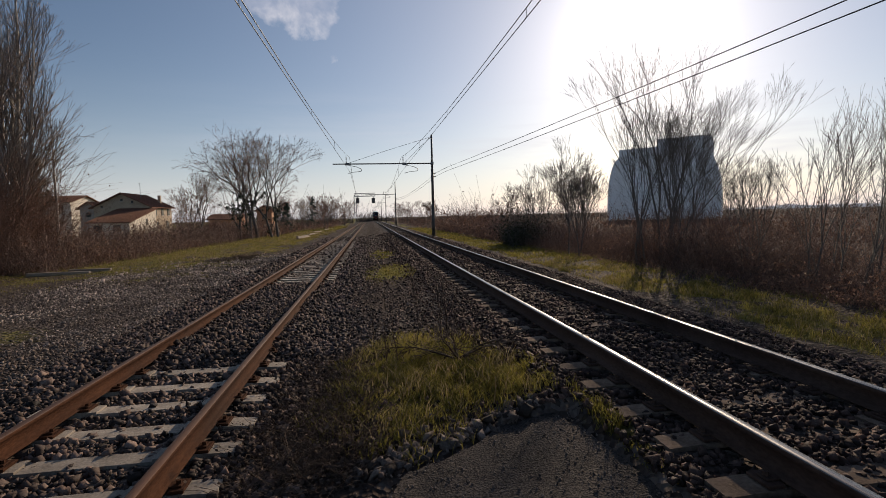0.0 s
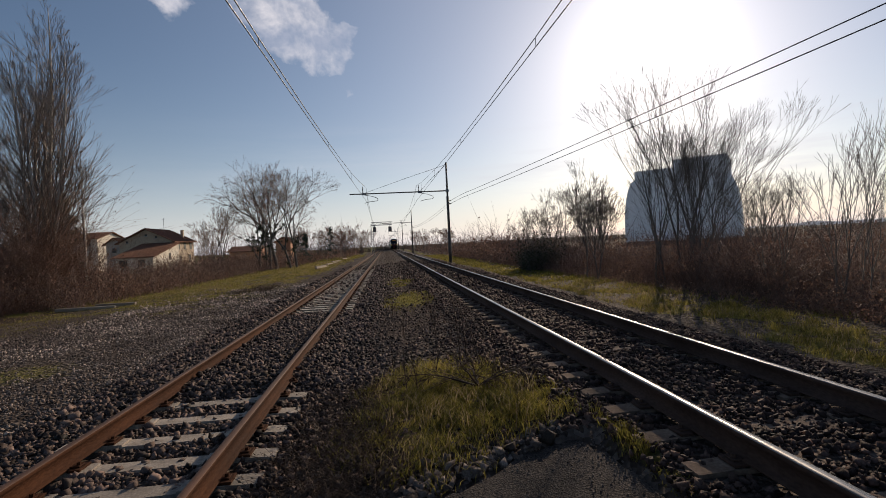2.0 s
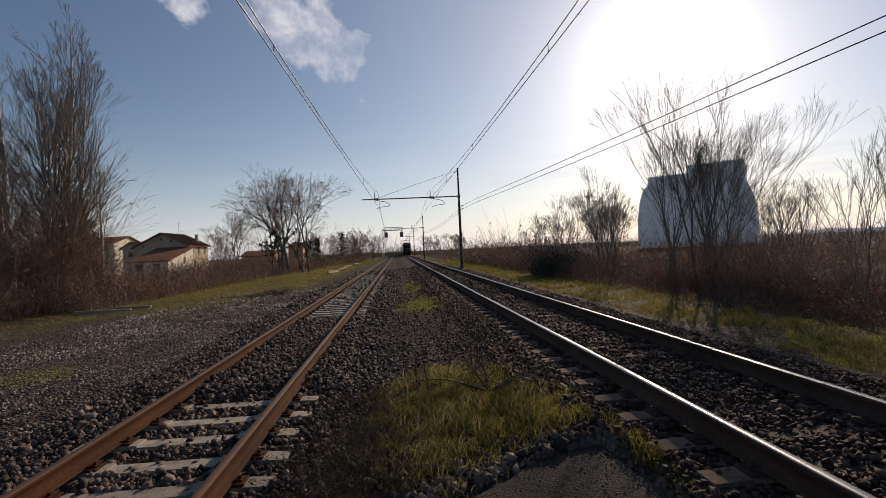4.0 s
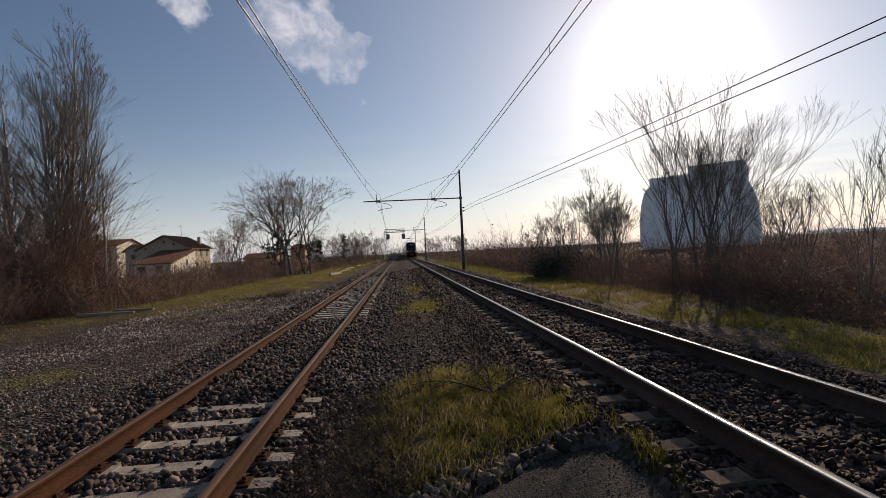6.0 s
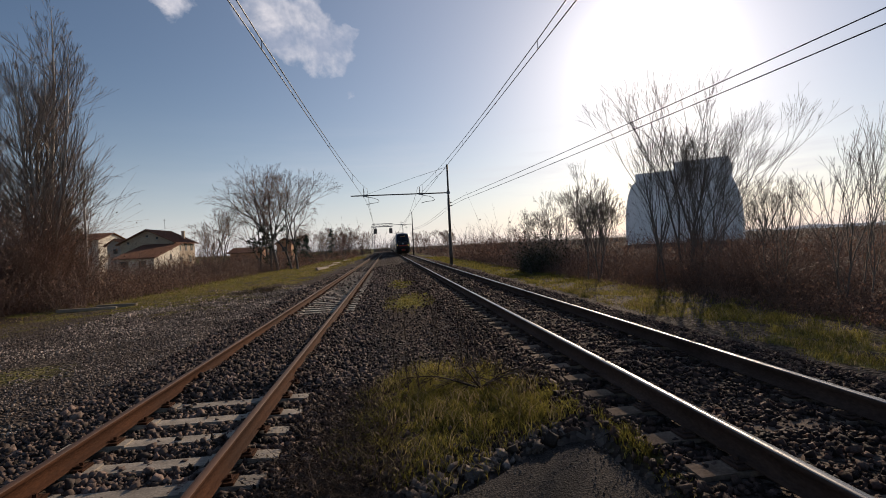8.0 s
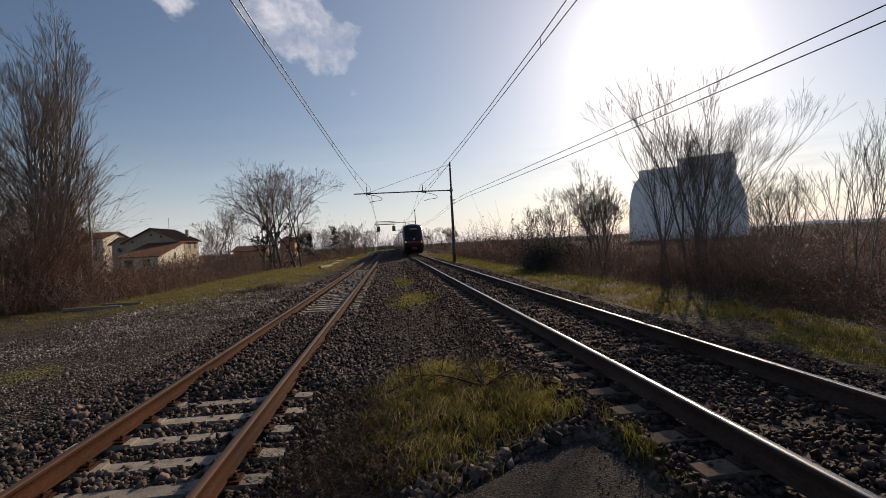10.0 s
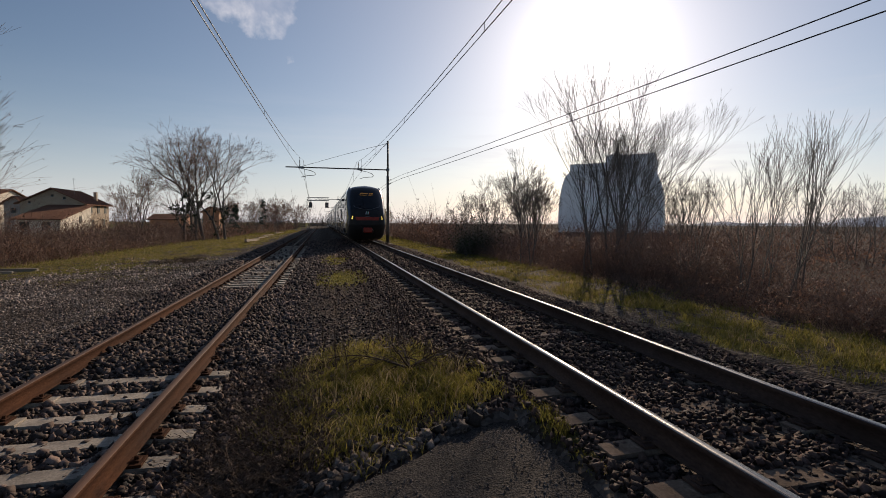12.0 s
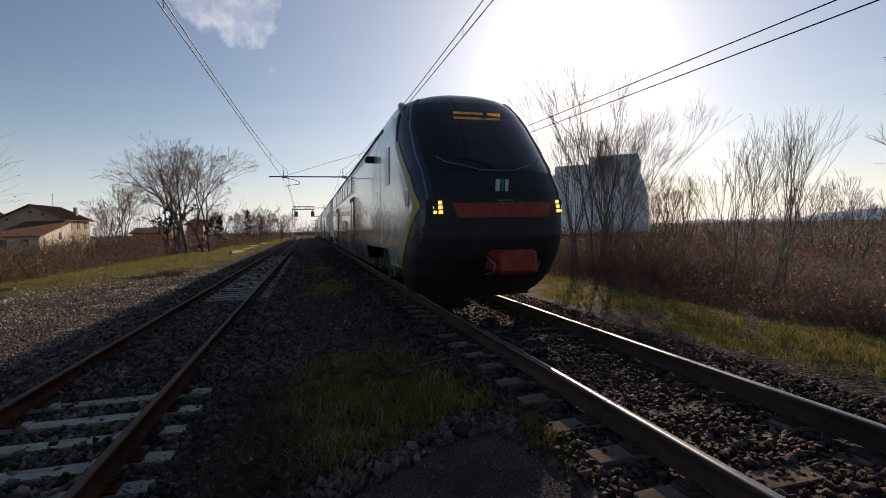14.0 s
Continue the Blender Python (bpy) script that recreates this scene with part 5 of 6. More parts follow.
def blades(name, label, spots, n, height, seed, mat, width=0.004):
    """Grass blades, each a bent strip of two quads, where the ground is grassy."""
    rng = np.random.default_rng(seed)
    ps, sc = [], []
    for x0, y0, x1, y1, share, hf in spots:
        k = int(n * share)
        p = np.stack([rng.uniform(x0, x1, k), rng.uniform(y0, y1, k)], 1)
        clump = 0.52 + 0.42 * soft_noise(p[:, 0], p[:, 1], 0.20, seed) + 0.30 * soft_noise(p[:, 0], p[:, 1], 0.6, seed + 5) + 0.2 * rng.random(k)
        keep = rng.random(k) < grassy(p[:, 0], p[:, 1]) * np.clip(clump + 0.2, 0, 1)
        ps.append(p[keep]); sc.append((hf * np.clip(clump, 0.14, 1.4))[keep])
    p, sc = np.concatenate(ps), np.concatenate(sc)
    k = len(p)
    h = height * sc * rng.uniform(0.5, 1.3, k)
    a, b = rng.uniform(0, 6.28, k), rng.uniform(0, 6.28, k)
    base = np.stack([p[:, 0], p[:, 1], ground_z(p[:, 0], p[:, 1]) - 0.01], 1)
    side = np.stack([np.cos(a), np.sin(a), np.zeros(k)], 1) * (width * np.maximum(1, p[:, 1:2] / 9))
    bend = np.stack([np.cos(b), np.sin(b), np.zeros(k)], 1) * h[:, None]
    up = np.array([[0, 0, 1.0]]) * h[:, None]
    mid, tip = base + up * 0.6 + bend * 0.18, base + up * 0.95 + bend * 0.6
    V = np.stack([base - side, base + side, mid + side * 0.8, mid - side * 0.8, tip + side * 0.15, tip - side * 0.15], 1).reshape(-1, 3)
    F = (np.array([[0, 1, 2, 3], [3, 2, 4, 5]])[None] + (np.arange(k) * 6)[:, None, None]).reshape(-1, 4)
    tagged(new(name, mesh_of(name, V, F, mat)), label, "grass", kind="stuff")


blades("grass", "tuft of green winter grass between the tracks", [(-0.8, 3.4, 2.0, 7.6, 1.0, 1.0)], 62000, 0.16, 1, M_GRASS)
blades("moss", "low moss and grass along the broken asphalt edge", [(1.6, 2.4, 2.15, 4.6, 1.0, 1.0)], 7000, 0.035, 7, M_GRASS, 0.005)
blades("grass", "strip of short green grass between the tracks", [(-0.4, 12, 1.7, 28, 1.0, 1.0)], 16000, 0.10, 2, M_GRASS)
blades("grass", "rough green verge beside the main track", [(6.2, 3, 11, 14, 0.42, 1.0), (6.2, 14, 11, 32, 0.38, 1.0), (6.2, 32, 10.5, 90, 0.34, 1.0)], 88000, 0.16, 3, M_GRASS, 0.006)
blades("grass", "thin grass over the gravel field", [(-15, 15, -4.6, 34, 0.45, 0.7), (-15, 34, -4.6, 60, 0.4, 0.9), (-14, 60, -4.6, 130, 0.4, 1.1)], 62000, 0.10, 4, M_GRASS, 0.006)
blades("dry_grass", "straw-coloured dead grass on the verge", [(6.4, 3, 11.4, 22, 0.7, 1.0), (-15, 15, -5, 34, 0.5, 0.6), (-14, 34, -5, 80, 0.3, 0.7), (-0.6, 3.6, 1.6, 7.4, 0.15, 1.2)], 24000, 0.20, 5, M_DRYGRASS, 0.004)


# ---------------------------------------------------------------- small plants and litter
def dead_weed(x, y, h, seed, lean=0.05, kids=(0, 2.0, 1.4, 1.2), spread=0.5, name="dead_weed", label="dry brown weed stalk between the tracks", depth=1):
    rng = np.random.default_rng(seed)
    segs = []
    d = np.array([rng.normal(0, lean), rng.normal(0, lean), 1.0])
    limb(segs, rng, np.zeros(3), d / np.linalg.norm(d), h, 0.009, depth, spread, 0.05, kids, 0.06, 0.4, 0.0)
    s = np.array(segs)
    s[:, 6:] = np.maximum(s[:, 6:], 0.0032)
    ob = new(name, mesh_of(name, *tubes(s, 4), M_WITHERED))
    ob.matrix_basis = pose(x, y, float(ground_z(x, y)) - 0.01)
    tagged(ob, label, "weed", group="weeds between the tracks")


for i, (x, y, h) in enumerate([(1.03, 7.0, 0.95), (1.12, 6.9, 0.85), (1.28, 6.9, 0.5), (0.34, 6.1, 0.62), (0.20, 6.0, 0.55), (0.62, 6.6, 0.45), (0.05, 7.4, 0.4), (0.8, 8.2, 0.5), (0.3, 9.6, 0.5), (1.0, 11, 0.6), (0.1, 12.5, 0.5)]):
    dead_weed(x, y, h, 300 + i)


def fallen_branch():
    """A dead, forked branch lying in the grass."""
    rng = np.random.default_rng(77)
    segs = []
    for s, (dx, dy, dz) in enumerate([(1.0, 0.1, 0.28), (-0.9, 0.2, 0.35), (0.5, -0.5, 0.42), (-0.3, -0.4, 0.5), (0.15, 0.6, 0.55)]):
        d = np.array([dx, dy, dz])
        limb(segs, rng, np.array([0.0, 0.0, 0.05]), d / np.linalg.norm(d), 0.8, 0.017, 2, 0.8, -0.06, (0, 1.6, 0.9, 0), 0.14, 0.5, 0.04)
    a = np.array(segs)
    a[:, 6:] = np.maximum(a[:, 6:], 0.004)
    a[:, [2, 5]] = np.maximum(a[:, [2, 5]], 0.01)
    ob = new("fallen_branch", mesh_of("fallen_branch", *tubes(a, 5), M_WITHERED))
    ob.matrix_basis = pose(1.05, 5.7, float(ground_z(1.05, 5.7)))
    tagged(ob, "dead forked branch lying in the grass", "branch")


fallen_branch()
ob = part("reed", rod(rod(bmesh.new(), (0, 0, 0), (0.02, 0.0, 0.16), 0.006, 0.005, 6), (0.02, 0, 0.16), (0.025, 0.02, 0.27), 0.005, 0.003, 6), M_DRYGRASS, None)
ob.matrix_basis = pose(1.12, 4.3, float(ground_z(1.12, 4.3)))
tagged(ob, "pale dry reed standing at the stones", "reed")

# a low heap of cut brushwood on the field
thicket("brushwood", "low dark heap of cut brushwood on the grass", [(-7.6, 25.0, -6.0, 28.6, 1.0, 1.0)], 420, 0.34, 33, 500, 0.03, 0.008, lean=1.4, pieces=3, mat=M_WITHERED, leafmat=M_WITHERED)
# dark withered plants lying over the soil beside the grass
thicket("withered_plants", "matted dark withered plants on the soil", [(-1.0, 3.4, -0.05, 6.6, 0.8, 1.0)], 2600, 0.26, 31, 4000, 0.018, 0.003, lean=1.2, pieces=3, mat=M_WITHERED, leafmat=M_WITHERED)


M_TIMBER = surface("weathered_timber", (0.16, 0.125, 0.09), (0.30, 0.245, 0.185), 1.5, 0.85, fine=18, stretch=(0.2, 3, 3), vary=0.3)


def plank(x, y, ang, length, label="old grey timber lying on the gravel"):
    ob = part("timber", boxes((-length / 2, -0.11, 0.0, length / 2, 0.11, 0.14), bevel=0.02), M_TIMBER, None)
    ob.matrix_basis = pose(x, y, float(ground_z(x, y)) - 0.01, 0, 1, ang)
    tagged(ob, label, "timber", group="timbers on the gravel")


plank(-7.0, 54.0, 88, 7.5); plank(-7.5, 58.0, 87, 8.0); plank(-7.3, 66.0, 89, 9.0); plank(-7.7, 78.0, 88, 12.0); plank(-7.5, 93.0, 89, 14.0); plank(-13.0, 22.6, 12, 2.2); plank(-12.2, 23.4, 8, 1.6)


# ---------------------------------------------------------------- the train
M_SILVER = surface("light_grey_train_paint", (0.44, 0.43, 0.42), (0.52, 0.51, 0.50), 0.35, 0.24, 0.35, 0.0, 3.0, coat=0.4)
M_SLATE = surface("slate_blue_train_paint", (0.055, 0.065, 0.085), (0.085, 0.095, 0.115), 0.5, 0.28, 0.0, 0.0, 4.0, coat=0.4)
M_NAVY = surface("dark_blue_mask_paint", (0.018, 0.026, 0.042), (0.026, 0.036, 0.056), 0.8, 0.3, 0.0, 0.0, 6.0, spec=0.4, coat=0.15)
M_BLACK = surface("matt_black_plastic", (0.012, 0.011, 0.011), (0.022, 0.020, 0.020), 1.5, 0.6, 0.0, 0.05, 20.0, spec=0.3)
M_GLASS = surface("dark_tinted_glass", (0.010, 0.010, 0.012), (0.015, 0.015, 0.017), 0.5, 0.12, 0.0, 0.0, 2.0, spec=0.4)
M_GOLD = surface("yellow_stripe_paint", (0.36, 0.25, 0.03), (0.45, 0.32, 0.05), 1.0, 0.35, 0.0, 0.0, 5.0)
M_RED = surface("dull_red_paint", (0.22, 0.024, 0.013), (0.30, 0.034, 0.018), 1.0, 0.5, 0.0, 0.0, 8.0, spec=0.3)
M_GREYROOF = surface("dirty_roof_paint", (0.10, 0.10, 0.105), (0.17, 0.17, 0.17), 0.8, 0.5, 0.0, 0.05, 6.0, stain=(0.07, 0.065, 0.06))
M_UNDER = surface("dusty_underframe", (0.02, 0.018, 0.017), (0.045, 0.04, 0.036), 1.5, 0.75, 0.0, 0.1, 12.0)
M_WHITE = surface("white_marking", (0.62, 0.64, 0.66), (0.70, 0.72, 0.73), 3.0, 0.4, 0.0, 0.0, 10.0)
M_GREEN = surface("green_marking", (0.03, 0.25, 0.10), (0.04, 0.30, 0.12), 3.0, 0.4, 0.0, 0.0, 10.0)
M_LAMP = glowing("lit_headlamp", (1.0, 0.74, 0.16), 0.85)
M_LED = glowing("amber_led", (1.0, 0.46, 0.08), 0.16)

# half the width of the body, and how far the nose leans back, by height
SECT_Z = [0.22, 0.35, 0.60, 0.95, 1.30, 1.75, 2.05, 2.50, 3.00, 3.40, 3.70, 3.90, 4.03, 4.13, 4.20, 4.25, 4.28]
SECT_W = [1.16, 1.26, 1.36, 1.41, 1.42, 1.42, 1.42, 1.42, 1.41, 1.39, 1.36, 1.30, 1.20, 1.02, 0.78, 0.45, 0.04]
NOSE_Y = [0.95, 0.70, 0.40, 0.16, 0.02, 0.02, 0.12, 0.46, 0.92, 1.30, 1.60, 1.82, 2.00, 2.20, 2.40, 2.62, 2.90]
NOSE_L, NOSE_N, NOSE_END = 1.45, 2.8, 5.2


def nose_point(theta, z, off=0.0):
    """A point of the nose; theta from 0 (front) to 90 degrees (where the side begins) and on to 120 (the cab's end), either sign."""
    w, yf = float(np.interp(z, SECT_Z, SECT_W)), float(np.interp(z, SECT_Z, NOSE_Y))
    t = min(abs(theta), math.pi / 2)
    s, c = math.sin(t), max(math.cos(t), 0.0)
    x = math.copysign((w + off * s) * s ** (2 / NOSE_N), theta)
    y = yf + NOSE_L * (1 - c ** (2 / NOSE_N))
    if abs(theta) > math.pi / 2:
        y += (NOSE_END - y) * (abs(theta) - math.pi / 2) / (math.pi / 6)
    return Vector((x, y - off * c, z + off * (0.6 * c if z > 2 else 0.0)))


def nose_x(x, z, off=0.0):
    w = float(np.interp(z, SECT_Z, SECT_W))
    f = min(abs(x) / w, 0.9999)
    return nose_point(math.copysign(math.asin(f ** (NOSE_N / 2)), x), z, off)


def nose_y(side, y, z, off=0.0):
    """The point of the nose's side at the distance y behind the tip."""
    w, yf = float(np.interp(z, SECT_Z, SECT_W)), float(np.interp(z, SECT_Z, NOSE_Y))
    f = (y - yf) / NOSE_L
    if f >= 1:
        return Vector((side * (w + off), y, z))
    t = math.acos(max(0.0, 1 - max(f, 0)) ** (NOSE_N / 2))
    return nose_point(side * t, z, off)


def nose_sheet(where, off=0.0, nz=70):
    """The faces of the nose for which where(theta in degrees, its middle point) holds."""
    bm = bmesh.new()
    zs = [SECT_Z[0] + (SECT_Z[-1] - SECT_Z[0]) * (i / nz) for i in range(nz + 1)]
    half = [90 * (1 - (1 - j / 30) ** 1.6) for j in range(31)] + [90 + 30 * j / 44 for j in range(1, 45)]
    ts = [radians(-a) for a in half[:0:-1]] + [radians(a) for a in half]
    cache = {}

    def vert(i, j):
        if (i, j) not in cache:
            cache[i, j] = bm.verts.new(nose_point(ts[j], zs[i], off))
        return cache[i, j]
    for i in range(nz):
        for j in range(len(ts) - 1):
            t, z = (ts[j] + ts[j + 1]) / 2, (zs[i] + zs[i + 1]) / 2
            if where(math.degrees(t), nose_point(t, z)):
                bm.faces.new((vert(i, j), vert(i, j + 1), vert(i + 1, j + 1), vert(i + 1, j)))
    bmesh.ops.recalc_face_normals(bm, faces=bm.faces)
    return bm


def ribbon(side, zs, y_of, width, off):
    """A stripe on the nose's side that follows y_of(z)."""
    bm = bmesh.new()
    rows = [[bm.verts.new(nose_y(side, y_of(z) + k * width, z, off)) for k in (-0.5, -0.17, 0.17, 0.5)] for z in zs]
    for r, s in zip(rows, rows[1:]):
        for k in range(3):
            bm.faces.new((r[k], r[k + 1], s[k + 1], s[k]))
    bmesh.ops.recalc_face_normals(bm, faces=bm.faces)
    return bm


def shell(y0, y1, z0, z1, caps=True, from_nose=False):
    """The body's skin between two heights, both sides and, where it reaches the top, the roof."""
    bm = bmesh.new()
    zs = [z0] + [z for z in SECT_Z if z0 < z < z1] + [z1]
    prof = [(np.interp(z, SECT_Z, SECT_W), z) for z in zs]
    runs = [[(-w, z) for w, z in prof] + [(w, z) for w, z in prof[::-1]]] if z1 >= 4.2 else [[(-w, z) for w, z in prof], [(w, z) for w, z in prof]]
    for run in runs:
        def start(z):
            return NOSE_END - 0.004 if from_nose else y0
        a = [bm.verts.new((x, start(z), z)) for x, z in run]
        b = [bm.verts.new((x, y1, z)) for x, z in run]
        for i in range(len(run) - 1):
            bm.faces.new((a[i], b[i], b[i + 1], a[i + 1]))
        if caps and z1 >= 4.2:
            bm.faces.new(b)
            if not from_nose:
                bm.faces.new(a)
    bmesh.ops.recalc_face_normals(bm, faces=bm.faces)
    return bm


def side_panel(y0, y1, z0, z1, side, off=0.012, n=4):
    """A sheet that follows the body's side, proud of it by off."""
    bm = bmesh.new()
    rows = []
    for i in range(n + 1):
        z = z0 + (z1 - z0) * i / n
        w = float(np.interp(z, SECT_Z, SECT_W)) + off
        rows.append((bm.verts.new((side * w, y0, z)), bm.verts.new((side * w, y1, z)), bm.verts.new((side * (w - 0.04), y0, z)), bm.verts.new((side * (w - 0.04), y1, z))))
    for r, s in zip(rows, rows[1:]):
        bm.faces.new((r[0], r[1], s[1], s[0]))
        bm.faces.new((r[2], r[0], s[0], s[2])); bm.faces.new((r[1], r[3], s[3], s[1]))
    bm.faces.new((rows[0][0], rows[0][2], rows[0][3], rows[0][1])); bm.faces.new((rows[-1][0], rows[-1][1], rows[-1][3], rows[-1][2]))
    bmesh.ops.recalc_face_normals(bm, faces=bm.faces)
    return bm


def wheelset(bm, y):
    for s in (-1, 1):
        rod(bm, (s * 0.68, y, 0.46), (s * 0.82, y, 0.46), 0.46, None, 20)
        rod(bm, (s * 0.66, y, 0.46), (s * 0.69, y, 0.46), 0.485, None, 20)
        rod(bm, (s * 0.82, y, 0.46), (s * 0.88, y, 0.46), 0.16, 0.13, 10)
    return rod(bm, (-0.7, y, 0.46), (0.7, y, 0.46), 0.08, None, 8)


def bogie(parent, y):
    bm = bmesh.new()
    for s in (-1, 1):
        box(bm, s * 1.0 - 0.08, y - 1.6, 0.42, s * 1.0 + 0.08, y + 1.6, 0.66, 0.03)
        box(bm, s * 1.0 - 0.12, y - 1.42, 0.3, s * 1.0 + 0.12, y - 1.08, 0.62, 0.03)
        box(bm, s * 1.0 - 0.12, y + 1.08, 0.3, s * 1.0 + 0.12, y + 1.42, 0.62, 0.03)
        rod(bm, (s * 1.02, y - 0.3, 0.5), (s * 1.02, y - 0.3, 0.95), 0.11, None, 10)
        rod(bm, (s * 1.02, y + 0.3, 0.5), (s * 1.02, y + 0.3, 0.95), 0.11, None, 10)
    box(bm, -1.0, y - 0.25, 0.4, 1.0, y + 0.25, 0.7, 0.03)
    b = part("bogie", bm, M_UNDER, parent, "dusty grey bogie frame")
    for dy in (-1.25, 1.25):
        part("wheelset", wheelset(bmesh.new(), y + dy), M_RAILSIDE, b)


def car(y0, y1, first=False):
    """One double-deck car with doors, windows, bogies and roof gear."""
    body = part("car_body", shell(y0, y1, 1.02, 4.27, True, first), M_SILVER, train, "light grey double-deck car body", True)
    if first:
        doors, lower = (12.0, 22.0), [(15.6, 16.9), (17.3, 18.6), (19.0, 20.3)]
        bogies = (5.7, 24.4)
        upper = [(12.4 + 1.75 * i, 13.7 + 1.75 * i) for i in range(8)]
        sk = 9.6
    else:
        doors = (y0 + 6.2, y1 - 6.2)
        lower = [(y0 + 8.3 + 1.65 * i, y0 + 9.5 + 1.65 * i) for i in range(5)]
        upper = [(y0 + 3.4 + 1.75 * i, y0 + 4.7 + 1.75 * i) for i in range(11)]
        bogies = (y0 + 2.9, y1 - 2.9)
        sk = y0 + 5.0
    # darker lower half and a thin yellow line, on both sides
    for s in (-1, 1):
        part("skirt", side_panel(bogies[0] + 1.9, bogies[1] - 1.9, 0.60, 1.44, s, 0.006), M_SLATE, body, "slate blue lower side")
        if not first:
            part("skirt", side_panel(y0 + 0.05, bogies[0] - 1.9, 0.60, 1.04, s, 0.0), M_SILVER, body)
        part("skirt", side_panel(bogies[1] + 1.9, y1 - 0.05, 0.60, 1.04, s, 0.0), M_SILVER, body)
        part("stripe", side_panel(y0 + (4.9 if first else 0.2), y1 - 0.2, 1.44, 1.50, s, 0.009, 1), M_GOLD, body, "thin yellow line")
        for d in doors:
            part("door", side_panel(d - 0.85, d + 0.85, 0.66, 2.72, s, 0.020, 6), M_BLACK, body, "dark double-leaf door with glass")
            for e in (-0.42, 0.42):
                part("door_glass", side_panel(d + e - 0.30, d + e + 0.30, 1.3, 2.55, s, 0.030, 4), M_GLASS, body)
        for a, b in lower:
            if all(b < d - 1.0 or a > d + 1.0 for d in doors):
                part("window", side_panel(a, b, 1.12, 1.92, s, 0.016, 3), M_GLASS, body)
        for a, b in upper:
            part("window", side_panel(a, b, 2.95, 3.62, s, 0.016, 4), M_GLASS, body)
        part("gutter", side_panel(y0 + (4.2 if first else 0.1), y1 - 0.1, 3.76, 3.82, s, 0.03, 1), M_GREYROOF, body)
    for b in bogies:
        bogie(body, b)
    part("underframe", boxes((-1.15, bogies[0] + 2.0, 0.32, 1.15, bogies[1] - 2.0, 0.64), bevel=0.05), M_UNDER, body)
    k = y0 + 8.5
    while k < y1 - 3:
        part("roof_unit", boxes((-0.85, k, 4.1, 0.85, k + 2.6, 4.36), bevel=0.08), M_GREYROOF, body, "flat grey roof unit")
        k += 5.6
    part("gangway", boxes((-0.75, y1 - 0.02, 0.95, 0.75, y1 + 0.66, 3.3), bevel=0.05), M_BLACK, body, "black rubber gangway")
    return body


train = empty("train", pose(MAIN_X, 60, 0))
tagged(train, "double-deck electric train with a dark blue nose on the main track", "train")


EDGE_Z = [0.60, 0.75, 1.30, 1.83, 2.40, 3.12, 3.60, 3.95]
EDGE_Y = [2.10, 2.00, 1.28, 0.72, 1.25, 2.10, 2.30, 2.40]


